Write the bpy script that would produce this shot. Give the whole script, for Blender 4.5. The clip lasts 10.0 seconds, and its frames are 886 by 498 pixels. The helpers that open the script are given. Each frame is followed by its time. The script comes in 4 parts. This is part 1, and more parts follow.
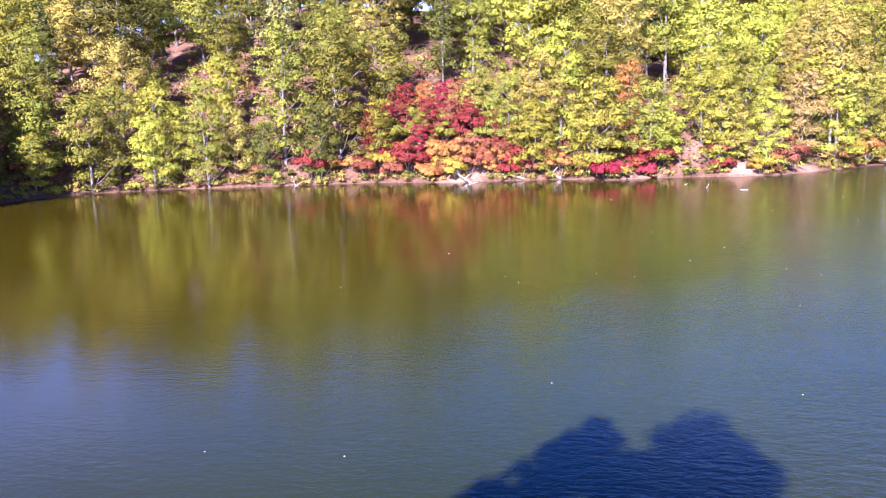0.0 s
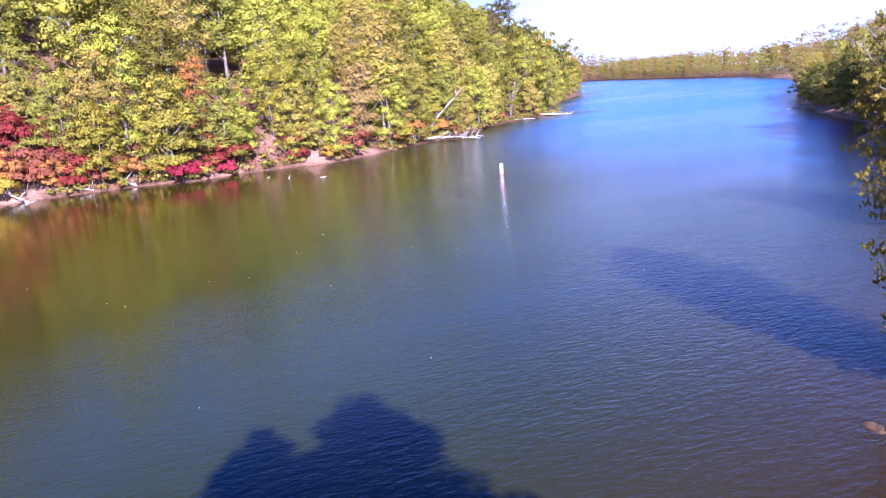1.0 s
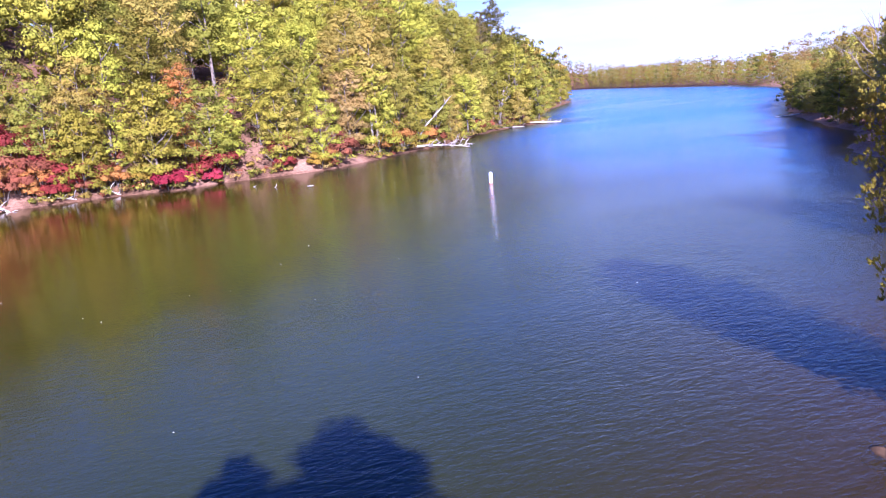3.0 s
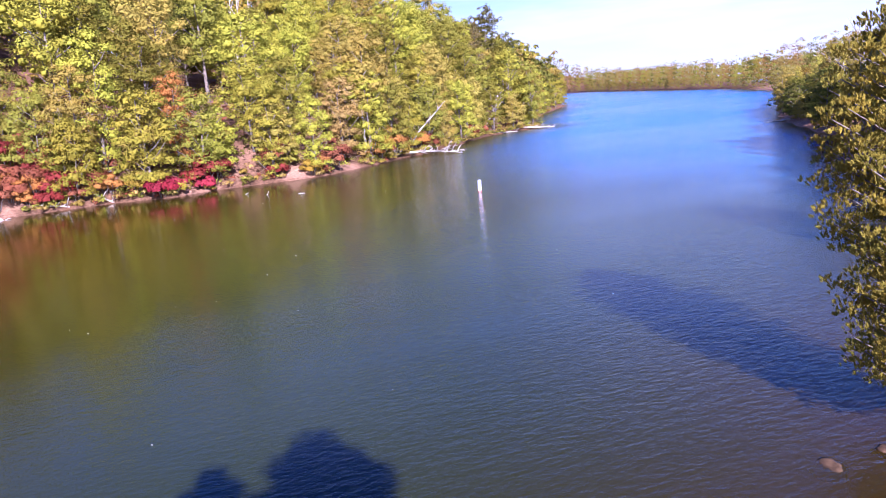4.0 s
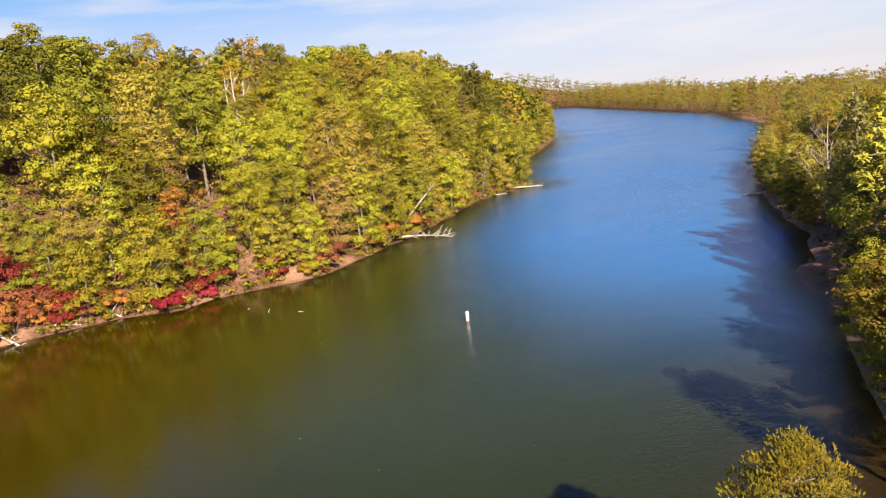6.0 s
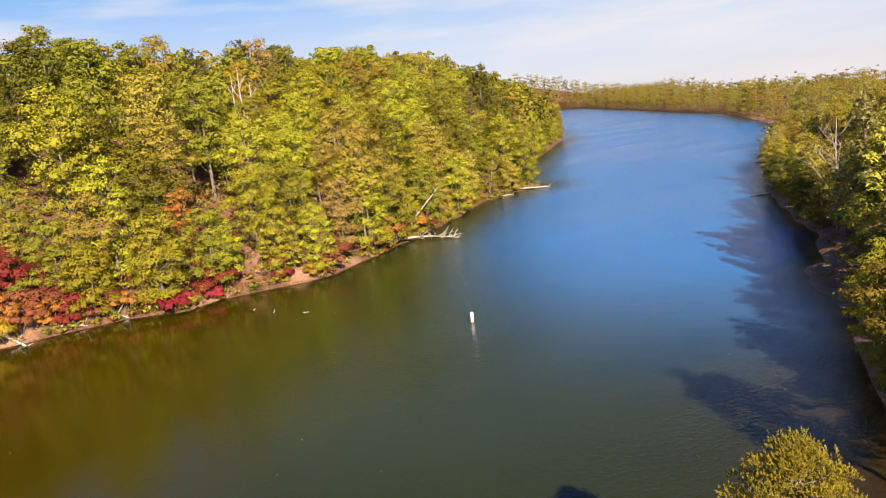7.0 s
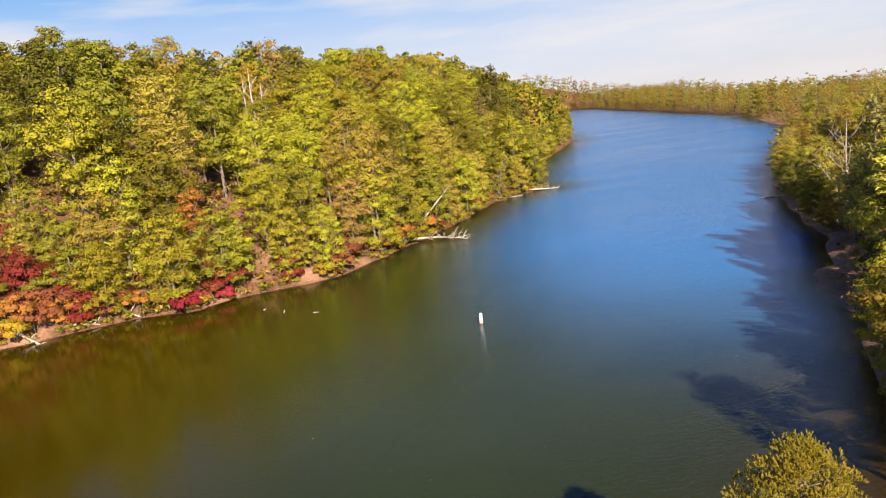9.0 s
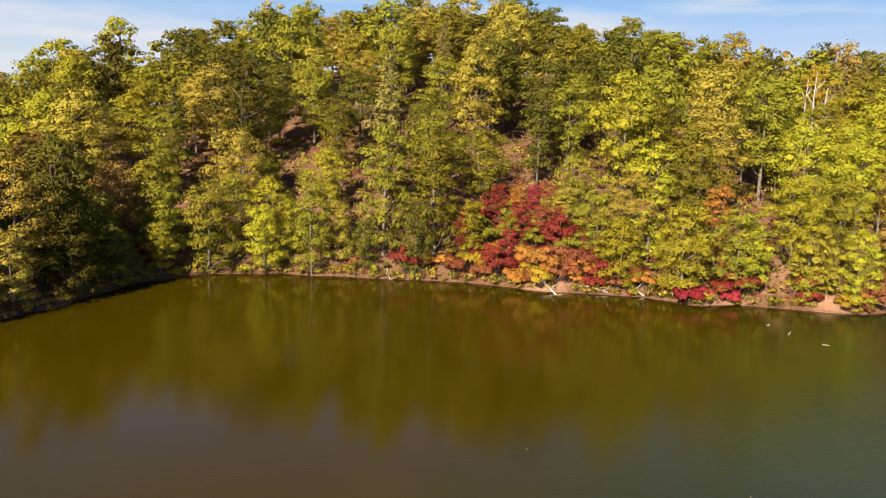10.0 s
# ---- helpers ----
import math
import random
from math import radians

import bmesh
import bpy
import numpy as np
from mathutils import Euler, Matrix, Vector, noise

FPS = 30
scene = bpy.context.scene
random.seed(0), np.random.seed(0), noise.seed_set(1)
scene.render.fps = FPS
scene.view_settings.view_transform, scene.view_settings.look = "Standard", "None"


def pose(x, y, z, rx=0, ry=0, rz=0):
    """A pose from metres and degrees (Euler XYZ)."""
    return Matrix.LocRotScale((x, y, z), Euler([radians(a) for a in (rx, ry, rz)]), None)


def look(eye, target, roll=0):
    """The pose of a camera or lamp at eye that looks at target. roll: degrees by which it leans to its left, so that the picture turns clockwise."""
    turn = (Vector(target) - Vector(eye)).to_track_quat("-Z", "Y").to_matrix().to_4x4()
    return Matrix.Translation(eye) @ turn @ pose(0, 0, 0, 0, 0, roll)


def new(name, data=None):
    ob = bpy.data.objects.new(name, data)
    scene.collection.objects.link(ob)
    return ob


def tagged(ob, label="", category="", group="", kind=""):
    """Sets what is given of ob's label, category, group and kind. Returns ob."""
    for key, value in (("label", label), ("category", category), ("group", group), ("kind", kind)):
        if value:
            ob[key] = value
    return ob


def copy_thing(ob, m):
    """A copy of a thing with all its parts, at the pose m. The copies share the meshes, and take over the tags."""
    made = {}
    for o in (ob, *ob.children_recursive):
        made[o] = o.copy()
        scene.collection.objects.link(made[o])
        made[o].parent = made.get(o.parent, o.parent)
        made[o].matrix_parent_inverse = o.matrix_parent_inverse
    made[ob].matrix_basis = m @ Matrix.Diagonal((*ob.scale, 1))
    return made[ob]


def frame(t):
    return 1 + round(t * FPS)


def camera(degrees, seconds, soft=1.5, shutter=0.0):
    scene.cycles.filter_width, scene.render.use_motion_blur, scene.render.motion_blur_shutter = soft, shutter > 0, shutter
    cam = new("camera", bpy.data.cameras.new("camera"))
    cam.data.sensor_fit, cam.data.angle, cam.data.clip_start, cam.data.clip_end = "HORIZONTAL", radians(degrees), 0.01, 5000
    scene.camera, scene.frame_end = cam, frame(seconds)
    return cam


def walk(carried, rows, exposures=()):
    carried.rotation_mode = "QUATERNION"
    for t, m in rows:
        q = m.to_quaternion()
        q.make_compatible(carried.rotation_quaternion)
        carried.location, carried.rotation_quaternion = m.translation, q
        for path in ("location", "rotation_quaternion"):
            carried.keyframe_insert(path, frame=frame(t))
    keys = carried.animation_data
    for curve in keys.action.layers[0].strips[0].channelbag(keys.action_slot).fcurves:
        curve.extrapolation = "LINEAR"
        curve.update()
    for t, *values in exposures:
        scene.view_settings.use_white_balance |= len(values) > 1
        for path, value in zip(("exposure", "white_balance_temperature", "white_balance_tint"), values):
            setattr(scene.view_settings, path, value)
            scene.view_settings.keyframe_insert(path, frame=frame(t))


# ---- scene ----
# Seconds, the eye in metres, then yaw, pitch and roll in degrees.
ROWS = [
    (0.0, 17.76, -6.97, 8.30, 9.51, -10.05, -1.70),
    (0.1, 17.62, -7.00, 8.40, 4.30, -10.95, -1.55),
    (0.2, 17.48, -7.01, 8.53, -0.72, -11.39, -1.79),
    (0.3, 17.20, -7.25, 8.62, -6.60, -11.65, -1.95),
    (0.5, 16.80, -6.75, 8.60, -15.80, -12.05, -3.80),
    (0.7, 16.79, -6.79, 8.65, -21.36, -12.44, -4.97),
    (1.0, 16.55, -6.41, 8.61, -22.57, -12.34, -4.98),
    (1.5, 16.72, -5.98, 8.56, -22.98, -12.24, -4.93),
    (2.0, 16.84, -5.69, 8.53, -23.33, -12.04, -4.94),
    (2.5, 16.84, -5.47, 8.57, -23.43, -11.92, -4.91),
    (4.0, 17.54, -6.37, 9.07, -23.65, -11.61, -5.03),
    (4.5, 17.56, -7.20, 10.91, -24.08, -11.53, -5.31),
    (5.0, 17.64, -7.90, 14.03, -23.97, -11.29, -5.52),
    (5.5, 17.87, -8.82, 18.41, -24.40, -11.22, -5.98),
    (6.0, 18.20, -9.53, 21.85, -23.99, -10.99, -6.50),
    (7.5, 18.71, -9.50, 21.61, -23.16, -10.76, -6.51),
    (8.0, 18.72, -9.60, 21.59, -23.04, -10.71, -6.45),
    (8.5, 18.63, -9.74, 21.66, -22.79, -10.70, -6.45),
    (9.0, 18.41, -9.87, 21.89, -22.66, -10.71, -6.52),
    (9.3, 17.77, -9.96, 21.91, -22.50, -10.63, -6.49),
    (9.5, 18.05, -9.60, 21.70, -18.00, -10.24, -5.40),
    (9.7, 17.95, -9.40, 21.62, -4.60, -9.35, -2.10),
    (9.8, 17.90, -9.30, 21.58, 3.60, -9.25, -1.30),
    (9.9, 17.88, -9.60, 21.55, 9.70, -9.20, -0.20),
    (10.0, 17.88, -9.99, 21.51, 16.03, -9.28, 1.78),
]
cam = camera(62.1, 10.0, soft=0.9)
EXPOSURES = [(0.0, 1.88, 4850, 40), (0.3, 1.76, 4850, 41), (0.7, 1.58, 4800, 48), (2.5, 1.42, 4850, 49), (4.0, 1.34, 5000, 47), (4.6, 1.22, 5600, 33), (5.2, 1.08, 6350, 24), (6.0, 0.83, 6900, 19), (9.3, 0.78, 7050, 18), (10.0, 0.78, 7100, 15)]
walk(cam, [(t, pose(x, y, z, 90 + pitch, 0, yaw) @ pose(0, 0, 0, 0, 0, roll)) for t, x, y, z, yaw, pitch, roll in ROWS], EXPOSURES)

# ---------------------------------------------------------------- light
SUN_AZ, SUN_EL = 190.0, 31.0          # degrees clockwise from +y, degrees up
world = bpy.data.worlds.new("sky")
scene.world = world
world.use_nodes = True
wn = world.node_tree.nodes
sky = wn.new("ShaderNodeTexSky")
sky.sky_type = "NISHITA"
sky.sun_disc = False
sky.sun_elevation, sky.sun_rotation = radians(SUN_EL), radians(SUN_AZ)
sky.air_density, sky.dust_density, sky.ozone_density = 1.0, 0.2, 5.0
wn["Background"].inputs[1].default_value = 0.056
wl = world.node_tree.links
# Thin white haze along the horizon, with a few faint streaks of high cloud.
wtc = wn.new("ShaderNodeTexCoord")
wsep = wn.new("ShaderNodeSeparateXYZ")
wl.new(wtc.outputs["Generated"], wsep.inputs[0])
wband = wn.new("ShaderNodeMapRange")
wband.interpolation_type = "SMOOTHSTEP"
wband.inputs[1].default_value, wband.inputs[2].default_value, wband.inputs[3].default_value, wband.inputs[4].default_value = 0.25, 0.50, 1.0, 0.0
wl.new(wsep.outputs[2], wband.inputs[0])
whaze = wn.new("ShaderNodeValToRGB")
whaze.color_ramp.elements.new(0.5)
whaze.color_ramp.elements.new(0.6)
for e_, (p_, c_) in zip(whaze.color_ramp.elements, ((0.0, (0.86, 0.87, 0.88)), (0.07, (0.74, 0.85, 0.94)), (0.17, (0.30, 0.60, 0.98)), (0.30, (0.11, 0.38, 1.0)))):
    e_.position, e_.color = p_, (*c_, 1)
wl.new(wsep.outputs[2], whaze.inputs[0])
wstreak = wn.new("ShaderNodeMix")
wstreak.data_type = "RGBA"
wstreak.inputs[7].default_value = (0.84, 0.87, 0.90, 1)
wl.new(whaze.outputs[0], wstreak.inputs[6])
wlift = wn.new("ShaderNodeVectorMath")
wlift.operation = "SCALE"
wlift.inputs["Scale"].default_value = 10.4
wl.new(wstreak.outputs[2], wlift.inputs[0])
wmap = wn.new("ShaderNodeMapping")
wmap.inputs["Scale"].default_value = (2.2, 2.2, 16.0)
wl.new(wtc.outputs["Generated"], wmap.inputs["Vector"])
wcloud = wn.new("ShaderNodeTexNoise")
wcloud.inputs["Scale"].default_value, wcloud.inputs["Detail"].default_value = 1.4, 5.0
wl.new(wmap.outputs[0], wcloud.inputs["Vector"])
wthin = wn.new("ShaderNodeMapRange")
wthin.inputs[1].default_value, wthin.inputs[2].default_value, wthin.inputs[3].default_value, wthin.inputs[4].default_value = 0.4, 0.75, 0.8, 1.0
wl.new(wcloud.outputs[0], wthin.inputs[0])
wveil = wn.new("ShaderNodeMapRange")
wveil.inputs[1].default_value, wveil.inputs[2].default_value, wveil.inputs[3].default_value, wveil.inputs[4].default_value = 0.47, 0.68, 0.0, 0.8
wl.new(wcloud.outputs[0], wveil.inputs[0])
wl.new(wveil.outputs[0], wstreak.inputs[0])
wfac = wn.new("ShaderNodeMath")
wfac.operation = "MULTIPLY"
wl.new(wband.outputs[0], wfac.inputs[0])
wl.new(wthin.outputs[0], wfac.inputs[1])
wmix = wn.new("ShaderNodeMix")
wmix.data_type = "RGBA"
wl.new(wlift.outputs[0], wmix.inputs[7])
wl.new(wfac.outputs[0], wmix.inputs[0])
wtint = wn.new("ShaderNodeMix")
wtint.data_type, wtint.blend_type = "RGBA", "MULTIPLY"
wtint.inputs[0].default_value = 1.0
wtint.inputs[7].default_value = (0.36, 0.66, 1.25, 1)
wl.new(sky.outputs[0], wtint.inputs[6])
wl.new(wtint.outputs[2], wmix.inputs[6])
wl.new(wmix.outputs[2], wn["Background"].inputs[0])

sun_data = bpy.data.lights.new("sun", "SUN")
sun_data.energy, sun_data.angle, sun_data.color = 6.5, radians(0.53), (1.0, 0.92, 0.76)
az, el = radians(SUN_AZ), radians(SUN_EL)
SUN_DIR = Vector((math.sin(az) * math.cos(el), math.cos(az) * math.cos(el), math.sin(el)))
sun = new("sun", sun_data)
sun.matrix_world = look(SUN_DIR * 300, (0, 0, 0))


# ---------------------------------------------------------------- materials
def material(name, rough=0.8, spec=0.3):
    m = bpy.data.materials.new(name)
    m.use_nodes = True
    b = m.node_tree.nodes["Principled BSDF"]
    b.inputs["Roughness"].default_value = rough
    b.inputs["Specular IOR Level"].default_value = spec
    return m, m.node_tree.nodes, m.node_tree.links, b


def noise_node(n, l, scale, detail=4.0, coord="Object", rough=0.6):
    tc = n.new("ShaderNodeTexCoord")
    t = n.new("ShaderNodeTexNoise")
    t.inputs["Scale"].default_value, t.inputs["Detail"].default_value, t.inputs["Roughness"].default_value = scale, detail, rough
    l.new(tc.outputs[coord], t.inputs["Vector"])
    return t


def ramp(n, l, src, stops):
    r = n.new("ShaderNodeValToRGB")
    while len(r.color_ramp.elements) < len(stops):
        r.color_ramp.elements.new(0.5)
    for e, (p, c) in zip(r.color_ramp.elements, stops):
        e.position, e.color = p, (*c, 1)
    l.new(src, r.inputs[0])
    return r


def mix(n, l, fac, a, b, mode="MIX"):
    m = n.new("ShaderNodeMix")
    m.data_type, m.blend_type = "RGBA", mode
    for value, socket in ((fac, m.inputs[0]), (a, m.inputs[6]), (b, m.inputs[7])):
        if isinstance(value, (int, float)):
            socket.default_value = value
        elif isinstance(value, tuple):
            socket.default_value = (*value, 1)
        else:
            l.new(value, socket)
    return m.outputs[2]


def foliage(name, dark, mid, light, glow=0.19):
    """Leaves that let some light through; tint varies from tree to tree and leaf to leaf."""
    m, n, l, b = material(name, 0.7, 0.05)
    geo = n.new("ShaderNodeNewGeometry")
    info = n.new("ShaderNodeObjectInfo")
    dark, light = (tuple((a + c) / 2 for a, c in zip(end, mid)) for end in (dark, light))
    leaf = ramp(n, l, geo.outputs["Random Per Island"], [(0.0, dark), (0.5, mid), (1.0, light)])
    tree = ramp(n, l, info.outputs["Random"], [(0.0, (0.62, 0.54, 0.50)), (0.25, (0.88, 0.82, 0.80)), (0.6, (0.98, 1.0, 0.98)), (1.0, (1.08, 1.16, 1.05))])
    patch = noise_node(n, l, 0.55, 2.0)
    tint = ramp(n, l, patch.outputs[0], [(0.35, (0.86, 0.92, 0.95)), (0.65, (1.12, 1.05, 0.95))])
    col = mix(n, l, 1.0, mix(n, l, 1.0, leaf.outputs[0], tree.outputs[0], "MULTIPLY"), tint.outputs[0], "MULTIPLY")
    l.new(col, b.inputs["Base Color"])
    tr = n.new("ShaderNodeBsdfTranslucent")
    l.new(col, tr.inputs[0])
    ms = n.new("ShaderNodeMixShader")
    ms.inputs[0].default_value = glow
    l.new(b.outputs[0], ms.inputs[1])
    l.new(tr.outputs[0], ms.inputs[2])
    l.new(ms.outputs[0], n["Material Output"].inputs[0])
    return m


LEAF = {
    "green": foliage("green_leaves", (0.196, 0.185, 0.021), (0.231, 0.217, 0.026), (0.264, 0.251, 0.028)),
    "lime": foliage("yellow_green_leaves", (0.276, 0.257, 0.024), (0.325, 0.301, 0.028), (0.373, 0.347, 0.035)),
    "olive": foliage("olive_leaves", (0.282, 0.219, 0.037), (0.333, 0.258, 0.044), (0.382, 0.297, 0.050)),
    "tan": foliage("tan_leaves", (0.280, 0.186, 0.054), (0.330, 0.220, 0.064), (0.380, 0.254, 0.074)),
    "gold": foliage("golden_leaves", (0.340, 0.238, 0.025), (0.400, 0.280, 0.030), (0.460, 0.322, 0.034)),
    "orange": foliage("orange_leaves", (0.340, 0.145, 0.034), (0.400, 0.170, 0.040), (0.460, 0.196, 0.046)),
    "rust": foliage("rust_red_leaves", (0.230, 0.078, 0.038), (0.270, 0.092, 0.045), (0.310, 0.106, 0.052)),
    "red": foliage("scarlet_leaves", (0.200, 0.034, 0.025), (0.235, 0.040, 0.030), (0.270, 0.046, 0.034)),
    "crimson": foliage("crimson_leaves", (0.255, 0.029, 0.043), (0.300, 0.034, 0.050), (0.345, 0.039, 0.057)),
    "dark": foliage("dark_green_leaves", (0.095, 0.089, 0.014), (0.112, 0.105, 0.016), (0.129, 0.121, 0.018)),
    "needle": foliage("pine_needles", (0.345, 0.303, 0.041), (0.405, 0.357, 0.048), (0.466, 0.412, 0.055)),
    "bluegreen": foliage("grey_green_needles", (0.214, 0.181, 0.053), (0.252, 0.213, 0.062), (0.290, 0.244, 0.071)),
}


def bark_material(name, dark, light, scale=3.0):
    m, n, l, b = material(name, 0.9, 0.15)
    t = noise_node(n, l, scale, 6.0)
    c = ramp(n, l, t.outputs[0], [(0.35, dark), (0.65, light)])
    l.new(c.outputs[0], b.inputs["Base Color"])
    bump = n.new("ShaderNodeBump")
    bump.inputs["Strength"].default_value = 0.6
    l.new(t.outputs[0], bump.inputs["Height"])
    l.new(bump.outputs[0], b.inputs["Normal"])
    return m


BARK = bark_material("grey_brown_bark", (0.090, 0.070, 0.052), (0.260, 0.215, 0.170))
PALE_BARK = bark_material("pale_bark", (0.26, 0.22, 0.18), (0.52, 0.46, 0.39))
DEAD_WOOD = bark_material("bleached_dead_wood", (0.30, 0.25, 0.20), (0.62, 0.55, 0.47), 2.0)
GREY_WOOD = bark_material("weathered_grey_wood", (0.16, 0.13, 0.105), (0.38, 0.33, 0.28), 2.0)
DARK_WOOD = bark_material("wet_dark_wood", (0.05, 0.035, 0.022), (0.16, 0.11, 0.07), 2.0)


def ground_material():
    m, n, l, b = material("leaf_litter_and_clay", 0.95, 0.1)
    big = noise_node(n, l, 0.16, 5.0)
    fine = noise_node(n, l, 2.6, 6.0, rough=0.75)
    litter = ramp(n, l, fine.outputs[0], [(0.3, (0.060, 0.030, 0.016)), (0.55, (0.170, 0.090, 0.048)), (0.75, (0.310, 0.185, 0.110))])
    clay = ramp(n, l, fine.outputs[0], [(0.3, (0.33, 0.170, 0.095)), (0.6, (0.52, 0.300, 0.190)), (0.8, (0.66, 0.43, 0.30))])
    sandy = n.new("ShaderNodeAttribute")
    sandy.attribute_name = "sandy"
    wob = n.new("ShaderNodeMath")
    wob.operation = "MULTIPLY_ADD"
    l.new(big.outputs[0], wob.inputs[0])
    wob.inputs[1].default_value = 1.6
    wob.inputs[2].default_value = -0.8
    add = n.new("ShaderNodeMath")
    add.use_clamp = True
    l.new(sandy.outputs["Fac"], add.inputs[0])
    l.new(wob.outputs[0], add.inputs[1])
    l.new(mix(n, l, add.outputs[0], litter.outputs[0], clay.outputs[0]), b.inputs["Base Color"])
    bump = n.new("ShaderNodeBump")
    bump.inputs["Strength"].default_value, bump.inputs["Distance"].default_value = 0.5, 0.2
    l.new(fine.outputs[0], bump.inputs["Height"])
    l.new(bump.outputs[0], b.inputs["Normal"])
    return m


def water_material():
    """Silty green-brown lake water: a turbid body that clears over the shallows, under a rippled mirror. Reflected sky
    blue is painted into the open part.
    """
    m, n, l, b = material("lake_water", 0.5, 0.0)
    tc = n.new("ShaderNodeTexCoord")

    def waves(scale, stretch, turn, detail):
        mp = n.new("ShaderNodeMapping")
        mp.inputs["Rotation"].default_value = (0, 0, radians(turn))
        mp.inputs["Scale"].default_value = (scale, scale * stretch, scale)
        l.new(tc.outputs["Object"], mp.inputs["Vector"])
        t = n.new("ShaderNodeTexNoise")
        t.inputs["Scale"].default_value, t.inputs["Detail"].default_value = 1.0, detail
        l.new(mp.outputs[0], t.inputs["Vector"])
        return t.outputs[0]

    def math_node(op, a, c):
        t = n.new("ShaderNodeMath")
        t.operation = op
        for value, socket in ((a, t.inputs[0]), (c, t.inputs[1])):
            if isinstance(value, (int, float)):
                socket.default_value = value
            else:
                l.new(value, socket)
        return t.outputs[0]

    wind = n.new("ShaderNodeAttribute")
    wind.attribute_name = "wind"
    gust = n.new("ShaderNodeMapRange")
    l.new(waves(0.018, 3.0, 40, 3.0), gust.inputs[0])
    gust.inputs[1].default_value, gust.inputs[2].default_value, gust.inputs[3].default_value, gust.inputs[4].default_value = 0.35, 0.65, 0.55, 1.15
    height = math_node("ADD", math_node("MULTIPLY", waves(0.9, 2.6, 62, 2.0), 0.32), math_node("ADD", math_node("MULTIPLY", waves(2.6, 2.2, 48, 2.0), 0.32), math_node("ADD", math_node("MULTIPLY", waves(6.5, 2.4, 56, 2.0), 0.12), math_node("MULTIPLY", waves(13.0, 2.2, 40, 2.0), 0.055))))
    force = math_node("MULTIPLY", wind.outputs["Fac"], gust.outputs[0])
    bump = n.new("ShaderNodeBump")
    bump.inputs["Distance"].default_value = 0.30
    l.new(force, bump.inputs["Strength"])
    l.new(height, bump.inputs["Height"])

    depth = n.new("ShaderNodeAttribute")
    depth.attribute_name = "turbid"
    silt = noise_node(n, l, 0.05, 4.0)
    brown = ramp(n, l, silt.outputs[0], [(0.3, (0.040, 0.027, 0.0005)), (0.7, (0.049, 0.034, 0.001))])
    teal = ramp(n, l, silt.outputs[0], [(0.3, (0.024, 0.034, 0.006)), (0.7, (0.030, 0.041, 0.008))])
    algae = n.new("ShaderNodeAttribute")
    algae.attribute_name = "algae"
    body = mix(n, l, algae.outputs["Fac"], brown.outputs[0], teal.outputs[0])
    stirred = n.new("ShaderNodeAttribute")
    stirred.attribute_name = "stirred"
    # Sky reflection put into the diffuse colour, on top of the real mirror.
    painted_sky = n.new("ShaderNodeAttribute")
    painted_sky.attribute_name = "painted_sky"
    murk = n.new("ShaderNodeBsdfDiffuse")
    l.new(mix(n, l, stirred.outputs["Fac"], mix(n, l, painted_sky.outputs["Fac"], body, (0.002, 0.145, 0.420)), (0.170, 0.100, 0.022)), murk.inputs[0])
    clear = n.new("ShaderNodeBsdfTransparent")
    clear.inputs[0].default_value = (0.80, 0.66, 0.40, 1)
    under = n.new("ShaderNodeMixShader")
    l.new(depth.outputs["Fac"], under.inputs[0])
    l.new(clear.outputs[0], under.inputs[1])
    l.new(murk.outputs[0], under.inputs[2])
    gloss = n.new("ShaderNodeBsdfGlossy")
    chop = n.new("ShaderNodeMapRange")
    l.new(wind.outputs["Fac"], chop.inputs[0])
    chop.inputs[1].default_value, chop.inputs[2].default_value, chop.inputs[3].default_value, chop.inputs[4].default_value = 0.22, 0.8, 0.05, 0.17
    l.new(chop.outputs[0], gloss.inputs["Roughness"])
    l.new(bump.outputs[0], gloss.inputs["Normal"])
    fres = n.new("ShaderNodeFresnel")
    fres.inputs[0].default_value = 1.34
    l.new(bump.outputs[0], fres.inputs["Normal"])
    out = n.new("ShaderNodeMixShader")
    l.new(fres.outputs[0], out.inputs[0])
    l.new(under.outputs[0], out.inputs[1])
    l.new(gloss.outputs[0], out.inputs[2])
    l.new(out.outputs[0], n["Material Output"].inputs[0])
    return m


GROUND, WATER = ground_material(), water_material()

# ---------------------------------------------------------------- lake and land
# The shoreline, in metres, going round the lake: the wooded hill's side, then the far end, then the near bank.
HILL_SHORE = [(-56, 25), (-49, 45), (-47, 58), (-48, 70), (-44, 79), (-34, 84), (-17, 88), (-7, 89.5), (4, 88.5), (12, 90), (19, 90),
              (24, 88), (29, 91), (37, 91), (44, 91.5), (51, 97), (58, 103), (65, 108.5), (76, 119), (84, 127.5), (95, 138), (104, 143),
              (111, 145), (114, 149), (116, 160), (135, 190), (165, 228), (195, 265), (219, 294), (222, 298), (228, 312), (260, 370), (330, 500), (420, 690), (520, 880)]
FAR_SHORE = [(600, 870), (590, 800), (507, 641), (439, 503), (376, 386), (341, 311)]
NEAR_SHORE = [(300, 257), (282, 231), (250, 190), (215, 160), (180, 135), (152, 112), (132, 93), (125, 87), (114, 73.5), (104, 62), (99, 56), (90, 47.5), (84.5, 46),
              (79, 38.5), (75, 32.6), (66, 25.0), (61.5, 20.8), (56.5, 16.4), (50.5, 11.4), (43, 8.6), (38.0, 6.8), (35.0, 5.3), (33.8, 2.8), (30, 1.0), (24, -2), (15, -4.5),
              (0, -9), (-25, -15), (-45, -18), (-60, -8), (-60, 10)]


